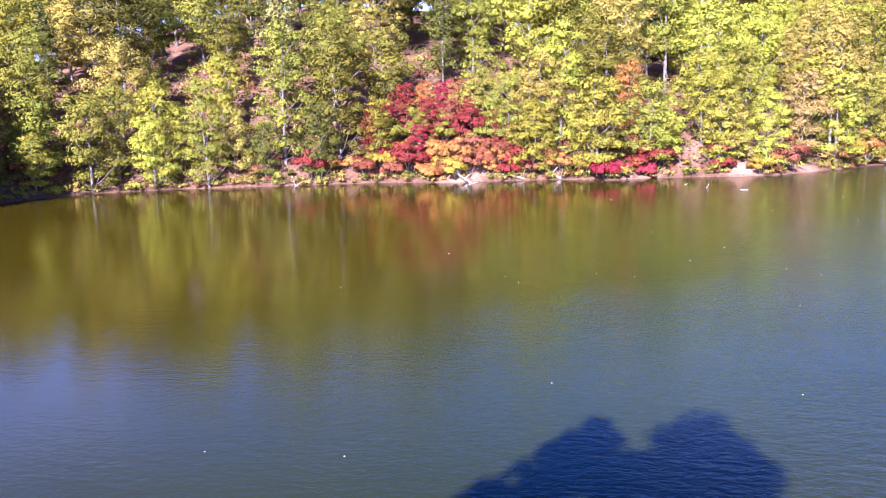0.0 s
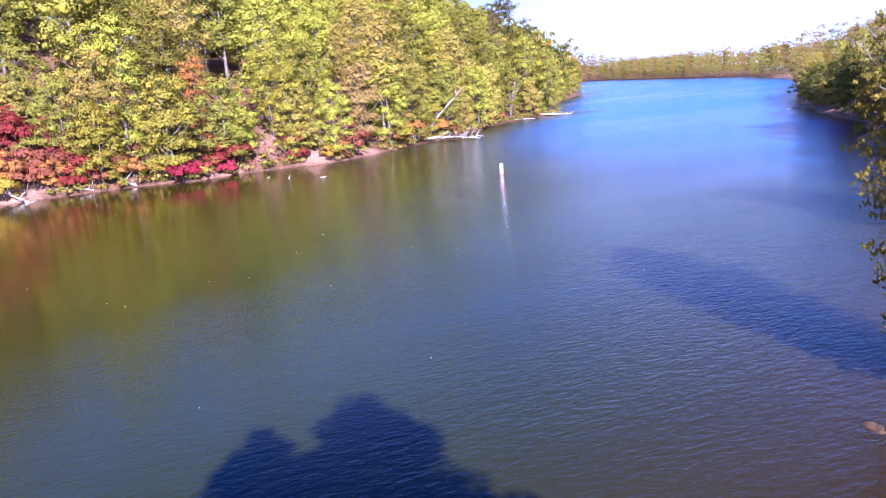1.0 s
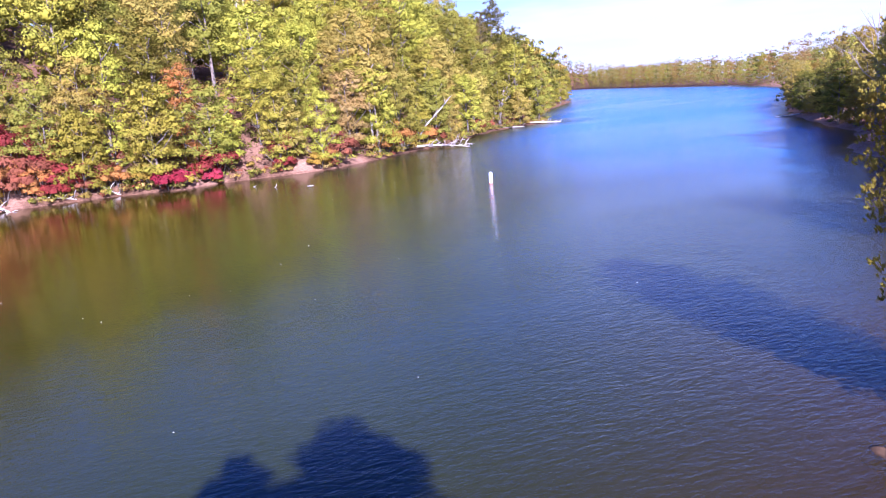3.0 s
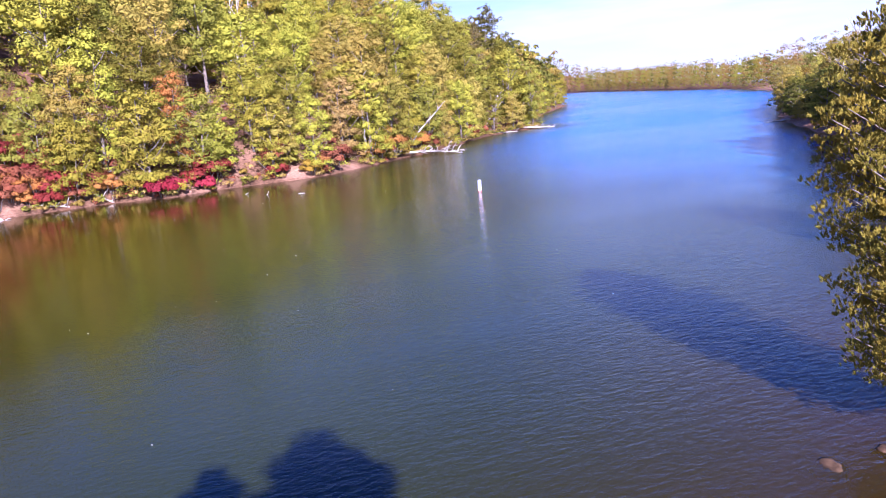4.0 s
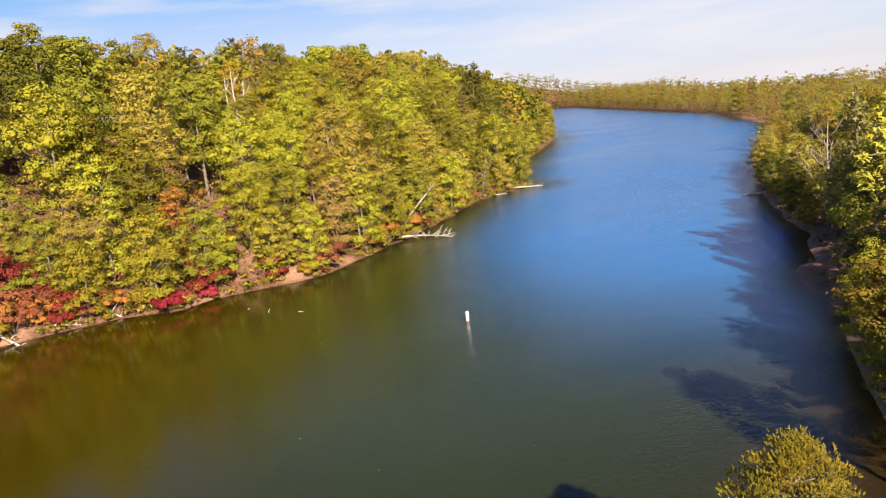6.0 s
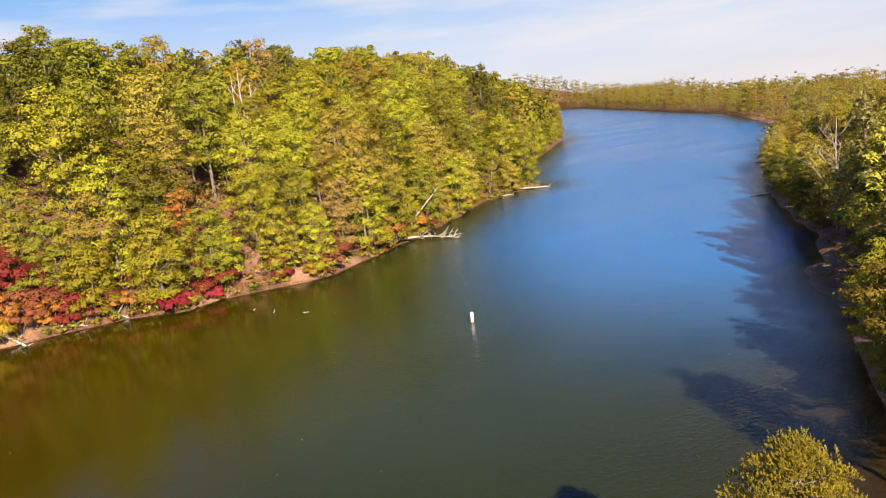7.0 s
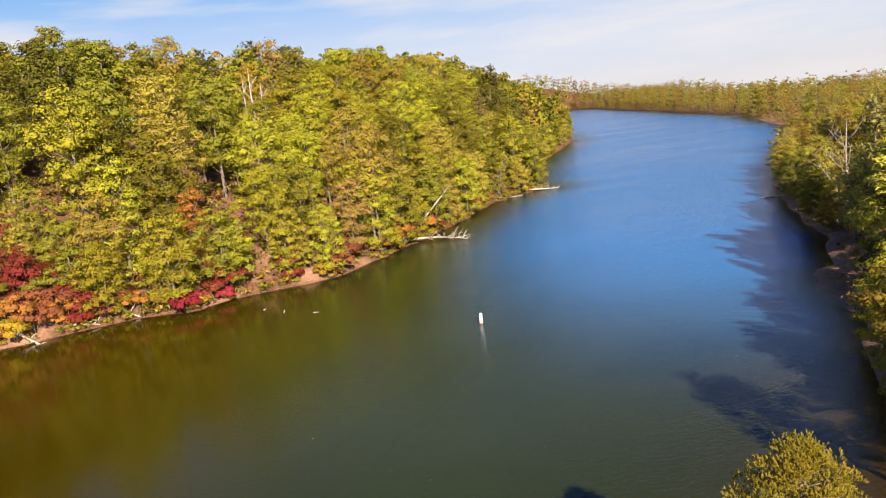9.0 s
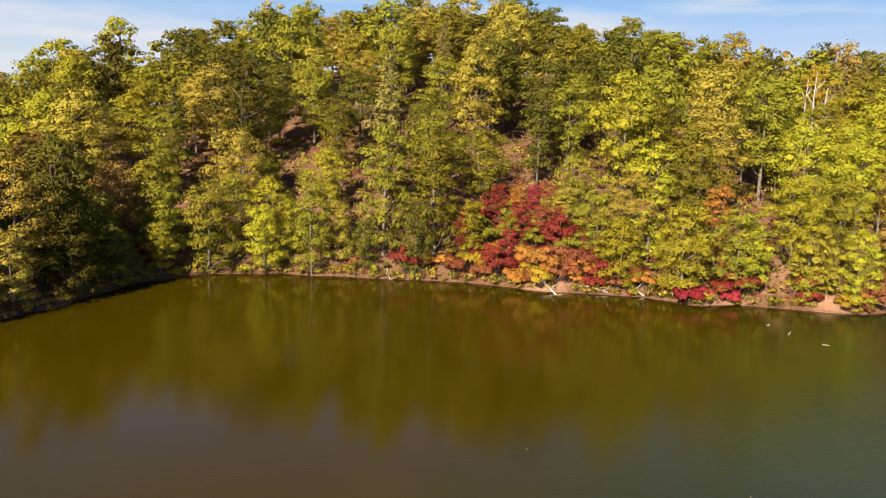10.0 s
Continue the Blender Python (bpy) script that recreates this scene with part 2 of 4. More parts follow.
def wiggled(points, step, amount, seed):
    """The line with more points on it, pushed about by a smooth noise."""
    out = []
    for (ax, ay), (bx, by) in zip(points, points[1:]):
        far = math.hypot(ax - 20, ay - 40)
        count = max(1, int(math.hypot(bx - ax, by - ay) / (step if far < 160 else 4 * step)))
        for k in range(count):
            s = k / count
            x, y = ax + (bx - ax) * s, ay + (by - ay) * s
            v = noise.noise_vector(Vector((x * 0.22, y * 0.22, seed)))
            out.append((x + amount * v.x, y + amount * v.y))
    return out


LINE = wiggled(HILL_SHORE + FAR_SHORE + NEAR_SHORE + HILL_SHORE[:1], 2.2, 1.1, 3.0)
SHORE = np.array(LINE)
NEXT = np.roll(SHORE, -1, axis=0)


def shore_distance(x, y):
    """Metres from the shoreline, positive on land."""
    p = np.stack([np.ravel(x), np.ravel(y)], 1).astype(float)
    best = np.full(len(p), 1e9)
    inside = np.zeros(len(p), bool)
    for a, b in zip(SHORE, NEXT):
        d = b - a
        s = np.clip(((p - a) @ d) / max(d @ d, 1e-9), 0, 1)
        best = np.minimum(best, ((p - a - s[:, None] * d) ** 2).sum(1))
        cross = (a[1] > p[:, 1]) != (b[1] > p[:, 1])
        with np.errstate(divide="ignore", invalid="ignore"):
            xi = a[0] + (p[:, 1] - a[1]) / (b[1] - a[1]) * d[0]
        inside ^= cross & (p[:, 0] < xi)
    return np.where(inside, -1, 1) * np.sqrt(best)


def smooth(v, a, b):
    s = np.clip((v - a) / (b - a), 0, 1)
    return s * s * (3 - 2 * s)


def hill_side(x, y):
    """1 on the wooded hill's side of the lake, 0 on the near bank's."""
    return smooth(np.asarray(y) - 0.80 * np.asarray(x), 0.0, 30.0) * smooth(np.asarray(y), 5.0, 40.0)


CREST_AZ = (-75, -60, -45, -38, -31, -27, -17, -6, 2, 10, 19, 25, 29, 34, 40, 60)
CREST_UP = (6, 8, 15, 22, 28, 33, 37, 33, 25, 24, 30.5, 29.5, 25.5, 16, 9, 6)


def bearing(x, y):
    """Degrees to the right of +y, seen from over the near shore."""
    return np.degrees(np.arctan2(np.asarray(x, float) - 16, np.asarray(y, float) + 10))


def land_height(x, y, d):
    """The ground's height above the water."""
    x, y, d = (np.asarray(v, float) for v in (x, y, d))
    side = hill_side(x, y)
    bank = 0.45 * smooth(d, 0.0, 0.9) + 0.07 * np.clip(d, 0, 8)
    crest = np.interp(bearing(x, y), CREST_AZ, CREST_UP)
    hill = crest * 1.15 * (1 - np.exp(-np.clip(d - 1.5, 0, None) / 48.0))
    out = np.hypot(x - 16, y + 10)
    near = (7.0 - 5.5 * smooth(out, 120, 260)) * (1 - np.exp(-np.clip(d - 4, 0, None) / 40.0))
    bumps = 0.5 * np.sin(x * 0.13 + 0.6 * np.sin(y * 0.11)) * np.sin(y * 0.15 + 1.3) * smooth(d, 4, 20)
    fall = 0.035 * np.clip(out - 330, 0, None) * smooth(bearing(x, y), 30, 42)
    ridge = 16.0 * smooth(out, 640, 820) * smooth(d, 4, 60) * (1 - smooth(d, 75, 150)) * smooth(bearing(x, y), 27, 31)
    above = ridge + bank + side * hill + (1 - side) * near + bumps - fall * smooth(d, 3, 40)
    above = np.maximum(above, 0.3 * smooth(d, 0.0, 0.9) - 0.12 * np.clip(out - 1000, 0, None) - 3.0 * smooth(bearing(x, y), 44, 50) * smooth(d, 55, 120))
    slope = np.where(side > 0.5, 0.30, 0.11)
    below = np.maximum(slope * d, -4.0)
    return np.where(d > 0, above, below)


def spaced(lo, a, b, mid, hi, fine, step=9.0):
    """Even fine lines between a and b, a wider step up to mid, and lines that spread out to lo and hi."""
    s = np.linspace(0, 1, 15)[1:] ** 2.2
    return np.concatenate([(a + (lo - a) * s)[::-1], np.arange(a, b, fine), np.arange(b, mid, step), mid + (hi - mid) * s])


def grid_mesh(name, xs, ys, z, attributes):
    gx, gy = np.meshgrid(xs, ys)
    me = bpy.data.meshes.new(name)
    w, h = len(xs), len(ys)
    i = (np.arange(h - 1)[:, None] * w + np.arange(w - 1)[None, :]).ravel()
    quads = np.stack([i, i + 1, i + w + 1, i + w], 1)
    verts = np.stack([gx.ravel(), gy.ravel(), z.ravel()], 1)
    me.from_pydata(verts.tolist(), [], quads.tolist())
    me.polygons.foreach_set("use_smooth", np.ones(len(quads), bool))
    for key, values in attributes.items():
        at = me.attributes.new(key, "FLOAT", "POINT")
        at.data.foreach_set("value", np.ascontiguousarray(values.ravel(), np.float32))
    me.update()
    return me


# Bare clay landings on the hill's shore: x, y, radius.
CLEARINGS = [(26.5, 89.8, 2.2), (40.5, 92.3, 2.2), (49.0, 96.0, 2.6), (4.0, 89.8, 3.2)]

XS = spaced(-2600, -76, 170, 700, 3200, 1.5)
YS = spaced(-2600, -40, 170, 940, 3400, 1.5)
GX, GY = np.meshgrid(XS, YS)
DIST = shore_distance(GX, GY).reshape(GX.shape)
SIDE = hill_side(GX, GY)
Z = land_height(GX, GY, DIST)
SANDY = np.where(SIDE > 0.5, (-0.6 + 0.40 * smooth(GX, -12, 6)) * (1 - smooth(DIST, 0.3, 2.0)) + sum(0.6 * (1 - smooth(np.hypot(GX - cx, GY - cy), cr * 0.5, cr * 1.6)) for cx, cy, cr in CLEARINGS), np.where(DIST < 0.2, 0.9, 0.42 * (1 - smooth(DIST, 2.0, 16.0)) + 0.10))
ground = new("ground", grid_mesh("ground", XS, YS, Z, {"sandy": SANDY}))
ground.data.materials.append(GROUND)
tagged(ground, "pinkish clay bank with brown leaf litter under the trees", "ground", kind="structure")

WXS = spaced(-75, -70, 170, 600, 640, 2.0)
WYS = spaced(-25, -20, 170, 880, 910, 2.0)
WX, WY = np.meshgrid(WXS, WYS)
WD = -shore_distance(WX, WY).reshape(WX.shape)
TURBID = 0.10 + 0.90 * (1 - np.exp(-np.clip(WD, 0, None) * np.where(hill_side(WX, WY) > 0.5, 0.8, 0.085 + 0.35 * smooth(WX, 58, 85))))
STIRRED = np.exp(-np.clip(WD, 0, None) / 3.6) * (1 - hill_side(WX, WY)) * smooth(WX, 0, 25) * (1 - smooth(WX, 55, 85))
# The body colour goes from brown to teal towards the near and open side.
TEAL_SHARE = np.maximum(smooth(WX - 0.45 * WY, -16, 18), 0.35 * smooth(34 - WY, 0, 30))
WIND = 0.06 + 0.30 * smooth(WX - 0.45 * WY, -12, 40) + 0.55 * smooth(WX + 0.3 * WY, 75, 170)
# Reflected sky blue painted into the water's colour, growing away from the hill.
PAINTED_SKY = smooth(WX + 0.5 * WY, 60, 122) * smooth(WX - 0.5 * WY, 10, 36) * smooth(WD, 1, np.where(hill_side(WX, WY) > 0.5, 16, 4))
water = new("water", grid_mesh("water", WXS, WYS, np.zeros(WX.shape), {"turbid": TURBID, "wind": WIND, "painted_sky": PAINTED_SKY, "stirred": STIRRED, "algae": TEAL_SHARE}))
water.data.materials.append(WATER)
tagged(water, "calm olive lake water, rippled at the open end with sky blue painted in", "water", kind="structure")


def height_at(x, y):
    return float(land_height(x, y, shore_distance([x], [y])[0]))

# ---------------------------------------------------------------- trees
def mesh_object(name, verts, faces, mat, parent=None, label="", smooth_faces=False, normals=None):
    me = bpy.data.meshes.new(name)
    me.from_pydata([tuple(v) for v in verts], [], faces)
    if smooth_faces or normals is not None:
        me.polygons.foreach_set("use_smooth", np.ones(len(me.polygons), bool))
    if normals is not None:
        me.normals_split_custom_set_from_vertices(normals.tolist())
    me.materials.append(mat)
    ob = new(name, me)
    ob.parent = parent
    return tagged(ob, label)


def tube(verts, faces, path, radii, sides=6):
    """Adds a tapered limb along the path."""
    path = [Vector(p) for p in path]
    start = len(verts)
    for k, p in enumerate(path):
        d = (path[min(k + 1, len(path) - 1)] - path[max(k - 1, 0)]).normalized()
        u = d.cross(Vector((0.31, 0.85, 0.43))).normalized()
        v = d.cross(u)
        for s in range(sides):
            a = 2 * math.pi * s / sides
            verts.append(p + (u * math.cos(a) + v * math.sin(a)) * radii[k])
    for k in range(len(path) - 1):
        for s in range(sides):
            a, b = start + k * sides + s, start + k * sides + (s + 1) % sides
            faces.append((a, b, b + sides, a + sides))
    faces.append(tuple(start + (len(path) - 1) * sides + s for s in range(sides)))
    faces.append(tuple(start + s for s in reversed(range(sides))))


ball = bmesh.new()
bmesh.ops.create_icosphere(ball, subdivisions=1, radius=1.0)
ICO_V = np.array([tuple(v.co) for v in ball.verts])
ICO_F = np.array([[v.index for v in f.verts] for f in ball.faces])
ball.free()


def leaves(rng, centres, radii, count, size, up=0.2, flat=0.8, slim=0.62, cores=False):
    """Vertices, faces and soft shading normals of leaf sprays scattered over the shells of clumps."""
    centres, radii = np.array(centres, float), np.array(radii, float)
    pick = rng.choice(len(centres), count, p=radii ** 2 / (radii ** 2).sum())
    d = rng.normal(size=(count, 3))
    d /= np.linalg.norm(d, axis=1)[:, None]
    low = d[:, 2] < -0.3
    d[low, 2] *= -rng.random(low.sum()) ** 0.5
    lump = 1 + 0.16 * np.sin(d[:, 0] * 5.1 + pick * 1.7) * np.sin(d[:, 1] * 4.7 + pick * 2.3) + 0.10 * np.sin(d[:, 2] * 9.0 + pick)
    reach = radii[pick] * lump * (0.66 + 0.40 * rng.random(count) ** 0.6)
    pos = centres[pick] + d * reach[:, None] * np.array([1, 1, flat])
    nrm = d + rng.normal(size=(count, 3)) * 0.34 + np.array([0, 0, up])
    nrm /= np.linalg.norm(nrm, axis=1)[:, None]
    t = np.cross(nrm, rng.normal(size=(count, 3)))
    t /= np.linalg.norm(t, axis=1)[:, None]
    b = np.cross(nrm, t)
    s = size * (0.6 + 0.8 * rng.random(count))[:, None]
    w = s * (slim * (0.8 + 0.5 * rng.random(count)))[:, None]
    bend = nrm * s * 0.2
    if count > 500:        # fine foliage: one small three-cornered spray each
        corners = 3
        verts = np.stack([pos - t * s - b * w * 0.7 - bend, pos + t * s - b * w * 0.7 - bend, pos + b * w * 1.5], 1).reshape(-1, 3)
    else:
        corners = 4
        verts = np.stack([pos - t * s - bend, pos - b * w, pos + t * s - bend, pos + b * w], 1).reshape(-1, 3)
    faces = np.arange(count * corners).reshape(-1, corners).tolist()
    out = (pos - centres.mean(0)) / np.ptp(centres, axis=0).clip(1.0)
    soft = d * 0.55 + nrm * 0.22 + out * 0.85
    normals = np.repeat(soft / np.linalg.norm(soft, axis=1)[:, None], corners, 0)
    if cores:              # the packed inner twigs and leaves of each clump
        lumps = ICO_V[None] * (radii * 0.36)[:, None, None] * (0.8 + 0.35 * rng.random((len(radii), 12)))[:, :, None] * np.array([1, 1, flat]) + centres[:, None, :]
        base = len(verts)
        verts = np.concatenate([verts, lumps.reshape(-1, 3)])
        normals = np.concatenate([normals, np.tile(ICO_V, (len(radii), 1))])
        for k in range(len(radii)):
            faces += (ICO_F + base + 12 * k).tolist()
    return verts, faces, normals


class Heap:
    """Leaf sprays of one kind, gathered into a single mesh."""

    def __init__(self):
        self.verts, self.faces, self.normals, self.count = [], [], [], 0

    def add(self, made, place):
        v, f, n = made
        self.verts.append(v + np.array(place))
        self.faces += [[i + self.count for i in face] for face in f]
        self.normals.append(n)
        self.count += len(v)

    def mesh(self, name, mat, parent):
        if self.count:
            mesh_object(name, np.concatenate(self.verts), self.faces, mat, parent, normals=np.concatenate(self.normals))


def needle_tufts(rng, centres, radii, count, size):
    """Thin needles in brush-like tufts that point out and up from the boughs."""
    centres, radii = np.array(centres, float), np.array(radii, float)
    tufts = count // 18
    pick = rng.choice(len(centres), tufts, p=radii ** 2 / (radii ** 2).sum())
    d = rng.normal(size=(tufts, 3))
    d /= np.linalg.norm(d, axis=1)[:, None]
    d[:, 2] = np.where(d[:, 2] < -0.2, -d[:, 2] * 0.6, d[:, 2])
    root = centres[pick] + d * (radii[pick] * (0.55 + 0.5 * rng.random(tufts)))[:, None] * np.array([1, 1, 0.6])
    lead = d * 0.7 + np.array([0, 0, 0.8])
    root, lead = np.repeat(root, 18, 0), np.repeat(lead, 18, 0)
    way = lead + rng.normal(size=lead.shape) * 0.45
    way /= np.linalg.norm(way, axis=1)[:, None]
    side = np.cross(way, rng.normal(size=way.shape))
    side /= np.linalg.norm(side, axis=1)[:, None]
    n = len(root)
    far = size * (0.7 + 0.6 * rng.random(n))[:, None]
    start = root - lead * size * rng.random(n)[:, None] * 0.8
    wide = side * size * 0.21
    verts = np.stack([start - wide, start + wide, start + way * far], 1).reshape(-1, 3)
    return verts, np.arange(n * 3).reshape(-1, 3).tolist()


def broad_crown(rng, height, radius, bottom, clumps, low=0.5):
    """Centres and radii of the clumps of a rounded, uneven broadleaf crown; low: how full its foot is."""
    cs, rs = [], []
    swell = rng.uniform(0, 6.28, 3)
    for k in range(clumps):
        s = (k + 0.5) / clumps
        taper = math.sqrt(max(0.0, 1 - ((s - 0.42) / 0.62) ** 2))
        if s < 0.42:
            taper = low + (taper - low) * (s / 0.42) if taper > low else low
        a = k * 2.399 + rng.normal() * 0.35
        uneven = 1 + 0.16 * math.sin(2 * a + swell[0] + 5 * s) + 0.12 * math.sin(3 * a + swell[1] - 9 * s)
        q = radius * (0.20 + 0.15 * rng.random())
        r = radius * taper * uneven * (0.56 + 0.36 * rng.random()) - 0.25 * q
        z = bottom + q * 0.6 + (height - bottom - q * 1.5) * s
        cs.append((r * math.cos(a), r * math.sin(a), z + rng.normal() * 0.4))
        rs.append(q)
    for s, q in ((0.30, 0.50), (0.55, 0.56), (0.78, 0.42)):
        cs.append((0, 0, bottom + s * (height - bottom)))
        rs.append(radius * q)
    return cs, rs


def broad_tree(name, seed, height, radius, bottom, clumps, count, size, bark, label, category, low=0.5):
    rng = np.random.default_rng(seed)
    tree = tagged(new(name), label, category)
    cs, rs = broad_crown(rng, height, radius, bottom, clumps, low)
    v, f, soft = leaves(rng, cs, rs, count, size, cores=True)
    mesh_object("crown", v, f, LEAF["green"], tree, normals=soft)
    tv, tf = [], []
    lean = rng.normal(size=2) * 0.25
    path = [(lean[0] * s ** 2 * 2, lean[1] * s ** 2 * 2, -0.5 + (height * 0.82 + 0.5) * s) for s in (0, 0.05, 0.25, 0.5, 0.75, 1.0)]
    r0 = 0.016 * height ** 0.9 + 0.05
    tube(tv, tf, path, [r0 * 1.35, r0, r0 * 0.85, r0 * 0.62, r0 * 0.38, r0 * 0.12], 7)
    for c in cs[::3]:
        z0 = max(bottom * 0.6, c[2] - 0.45 * math.hypot(c[0], c[1]) - 1.0)
        s = (z0 + 0.5) / (height * 0.82 + 0.5)
        root = (lean[0] * s ** 2 * 2, lean[1] * s ** 2 * 2, z0)
        mid = ((root[0] + c[0]) / 2, (root[1] + c[1]) / 2, (z0 + c[2]) / 2 - 0.15)
        tube(tv, tf, [root, mid, c], [r0 * 0.36, r0 * 0.22, 0.03], 5)
    mesh_object("trunk", tv, tf, bark, tree, smooth_faces=True)
    return tree


def pine_tree(name, seed, height, radius, bottom, whorls, count, size, label, category, broad=False):
    """A pine with layered, drooping boughs that carry needle tufts."""
    rng = np.random.default_rng(seed)
    tree = tagged(new(name), label, category)
    tv, tf, cs, rs = [], [], [], []
    r0 = 0.011 * height + 0.04
    tube(tv, tf, [(0, 0, -0.5), (0, 0, height * 0.3), (0.1, 0, height * 0.65), (0.05, 0.05, height * 0.97)], [r0 * 1.2, r0 * 0.9, r0 * 0.55, 0.03], 7)
    for k in range(whorls):
        s = (k + rng.random() * 0.6) / whorls
        z = bottom + (height - bottom) * s
        profile = math.sin(math.pi * (0.10 + 0.80 * s)) ** 0.7 if broad else (1 - s) ** 0.62
        reach = radius * profile * (0.65 + 0.45 * rng.random()) + 0.3
        for j in range(rng.integers(3, 6)):
            a = k * 1.7 + j * 2 * math.pi / 4.6 + rng.normal() * 0.25
            rr = reach * (0.6 + 0.5 * rng.random())
            rise = 0.22 * rr * (0.5 + s) - 0.05 * rr * (1 - s)
            end = (rr * math.cos(a), rr * math.sin(a), z + rise)
            tube(tv, tf, [(0, 0, z), (end[0] * 0.55, end[1] * 0.55, z + rise * 0.35), end], [r0 * 0.26, r0 * 0.16, 0.02], 4)
            for q in (0.45, 0.7, 0.95):
                cs.append((end[0] * q + rng.normal() * 0.1 * rr, end[1] * q + rng.normal() * 0.1 * rr, z + rise * q + 0.1 + rng.normal() * 0.28 - 0.10 * rr * q))
                rs.append((0.20 + 0.10 * rng.random()) * rr * (1.15 - 0.3 * q) + 0.18)
    cs.append((0, 0, height))
    rs.append(0.35)
    if broad and count > 20000:
        v, f = needle_tufts(rng, cs, rs, count, size)
        mesh_object("crown", v, f, LEAF["needle"], tree)
    else:
        v, f, soft = leaves(rng, cs, rs, count, size, up=0.5, flat=0.95, slim=0.34)
        mesh_object("crown", v, f, LEAF["needle"], tree, normals=soft)
    mesh_object("trunk", tv, tf, BARK, tree, smooth_faces=True)
    return tree


def bush(name, seed, height, radius, count, size, label):
    rng = np.random.default_rng(seed)
    thing = tagged(new(name), label, "bush")
    cs, rs, tv, tf = [], [], [], []
    for k in range(9):
        a, r = k * 2.4, radius * math.sqrt((k + 0.3) / 9) * 0.75
        cs.append((r * math.cos(a), r * math.sin(a), height * (0.30 + 0.5 * rng.random() * (1.1 - r / radius))))
        rs.append(radius * (0.26 + 0.16 * rng.random()))
        if k % 2 == 0:
            tube(tv, tf, [(0.1 * math.cos(a), 0.1 * math.sin(a), -0.3), (r * 0.5 * math.cos(a), r * 0.5 * math.sin(a), height * 0.3), cs[-1]], [0.06, 0.045, 0.015], 5)
    v, f, soft = leaves(rng, cs, rs, count, size, cores=True)
    mesh_object("foliage", v, f, LEAF["red"], thing, normals=soft)
    mesh_object("stem", tv, tf, BARK, thing, smooth_faces=True)
    return thing


def bare_tree(name, seed, height, spread, mat, label, forks=7):
    rng = np.random.default_rng(seed)
    tree = tagged(new(name), label, "dead tree")
    tv, tf = [], []
    r0 = 0.010 * height + 0.04
    tube(tv, tf, [(0, 0, -0.4), (0.1, 0, height * 0.35), (-0.1, 0.1, height * 0.7), (0.05, 0, height)], [r0 * 1.2, r0, r0 * 0.55, 0.03], 7)
    mesh_object("trunk", tv, tf, mat, tree, smooth_faces=True)
    for k in range(forks):
        bv, bf = [], []
        s = 0.28 + 0.6 * k / forks
        a = k * 2.2 + rng.normal() * 0.4
        z, r = height * s, spread * (1.05 - 0.6 * s) * (0.7 + 0.5 * rng.random())
        end = Vector((r * math.cos(a), r * math.sin(a), z + r * (0.9 + 0.6 * rng.random())))
        knee = Vector((end.x * 0.45, end.y * 0.45, z + (end.z - z) * 0.32))
        tube(bv, bf, [(0, 0, z), knee, end], [r0 * 0.42, r0 * 0.28, 0.02], 5)
        for q in range(4):
            start = knee.lerp(end, 0.15 + 0.2 * q)
            tip = start + Vector((rng.normal() * 0.5, rng.normal() * 0.5, 0.5 + rng.random() * 0.6)) * r * 0.45
            tube(bv, bf, [start, (start + tip) / 2 + Vector((0, 0, -0.08)), tip], [r0 * 0.2, r0 * 0.12, 0.015], 4)
        mesh_object("branch", bv, bf, mat, tree, smooth_faces=True)
    return tree


def place(proto, x, y, turn=0.0, size=1.0, tall=1.0, leaf=None, sink=0.1, z=None, label="", group=""):
    """A copy of a tree or bush, rooted in the ground."""
    base = height_at(x, y) if z is None else z
    m = Matrix.Translation((x, y, base - sink)) @ Matrix.Rotation(turn, 4, "Z") @ Matrix.Diagonal((size, size, size * tall, 1))
    ob = copy_thing(proto, m)
    if leaf:
        for part in ob.children:
            if part.name.split(".")[0] in ("crown", "foliage"):
                part.material_slots[0].link = "OBJECT"
                part.material_slots[0].material = LEAF[leaf]
    words = {"green": "green", "lime": "yellow-green", "olive": "olive", "tan": "tan", "gold": "golden", "orange": "orange", "rust": "rust-red", "red": "scarlet",
             "crimson": "crimson", "dark": "dark green", "needle": "yellow-green", "bluegreen": "grey-green"}
    kind = ob.name.split(".")[0].replace("_", " ")
    where = group or "lake shore"
    if not label and leaf:
        look_ = "needles" if kind.startswith("pine") else "leaves"
        label = f"{kind} with {words[leaf]} {look_} on the {where}"
    return tagged(ob, label, group=kind + "s on the " + where)


def drop_prototype(ob):
    for o in (*ob.children_recursive, ob):
        bpy.data.objects.remove(o)


OAK_FORMS = [("oak_tree", 15, 4.2, 2.4, 46), ("hickory_tree", 17, 4.2, 3.4, 50), ("oak_tree", 14, 4.8, 2.0, 48), ("tulip_tree", 18, 4.0, 3.6, 52), ("hickory_tree", 13, 3.9, 1.6, 42), ("tulip_tree", 16, 4.6, 2.6, 50)]
OAKS = [broad_tree(name, 10 + k, h, r, b, c, 7000, 0.120, BARK, "leafy " + name.split("_")[0] + " in early autumn colour on the wooded slope", "tree")
        for k, (name, h, r, b, c) in enumerate(OAK_FORMS)]
HIGH_OAKS = [broad_tree(name, 110 + k, h, r, b, c, 3400, 0.175, BARK, "leafy " + name.split("_")[0] + " in early autumn colour near the hilltop", "tree")
             for k, (name, h, r, b, c) in enumerate(OAK_FORMS)]
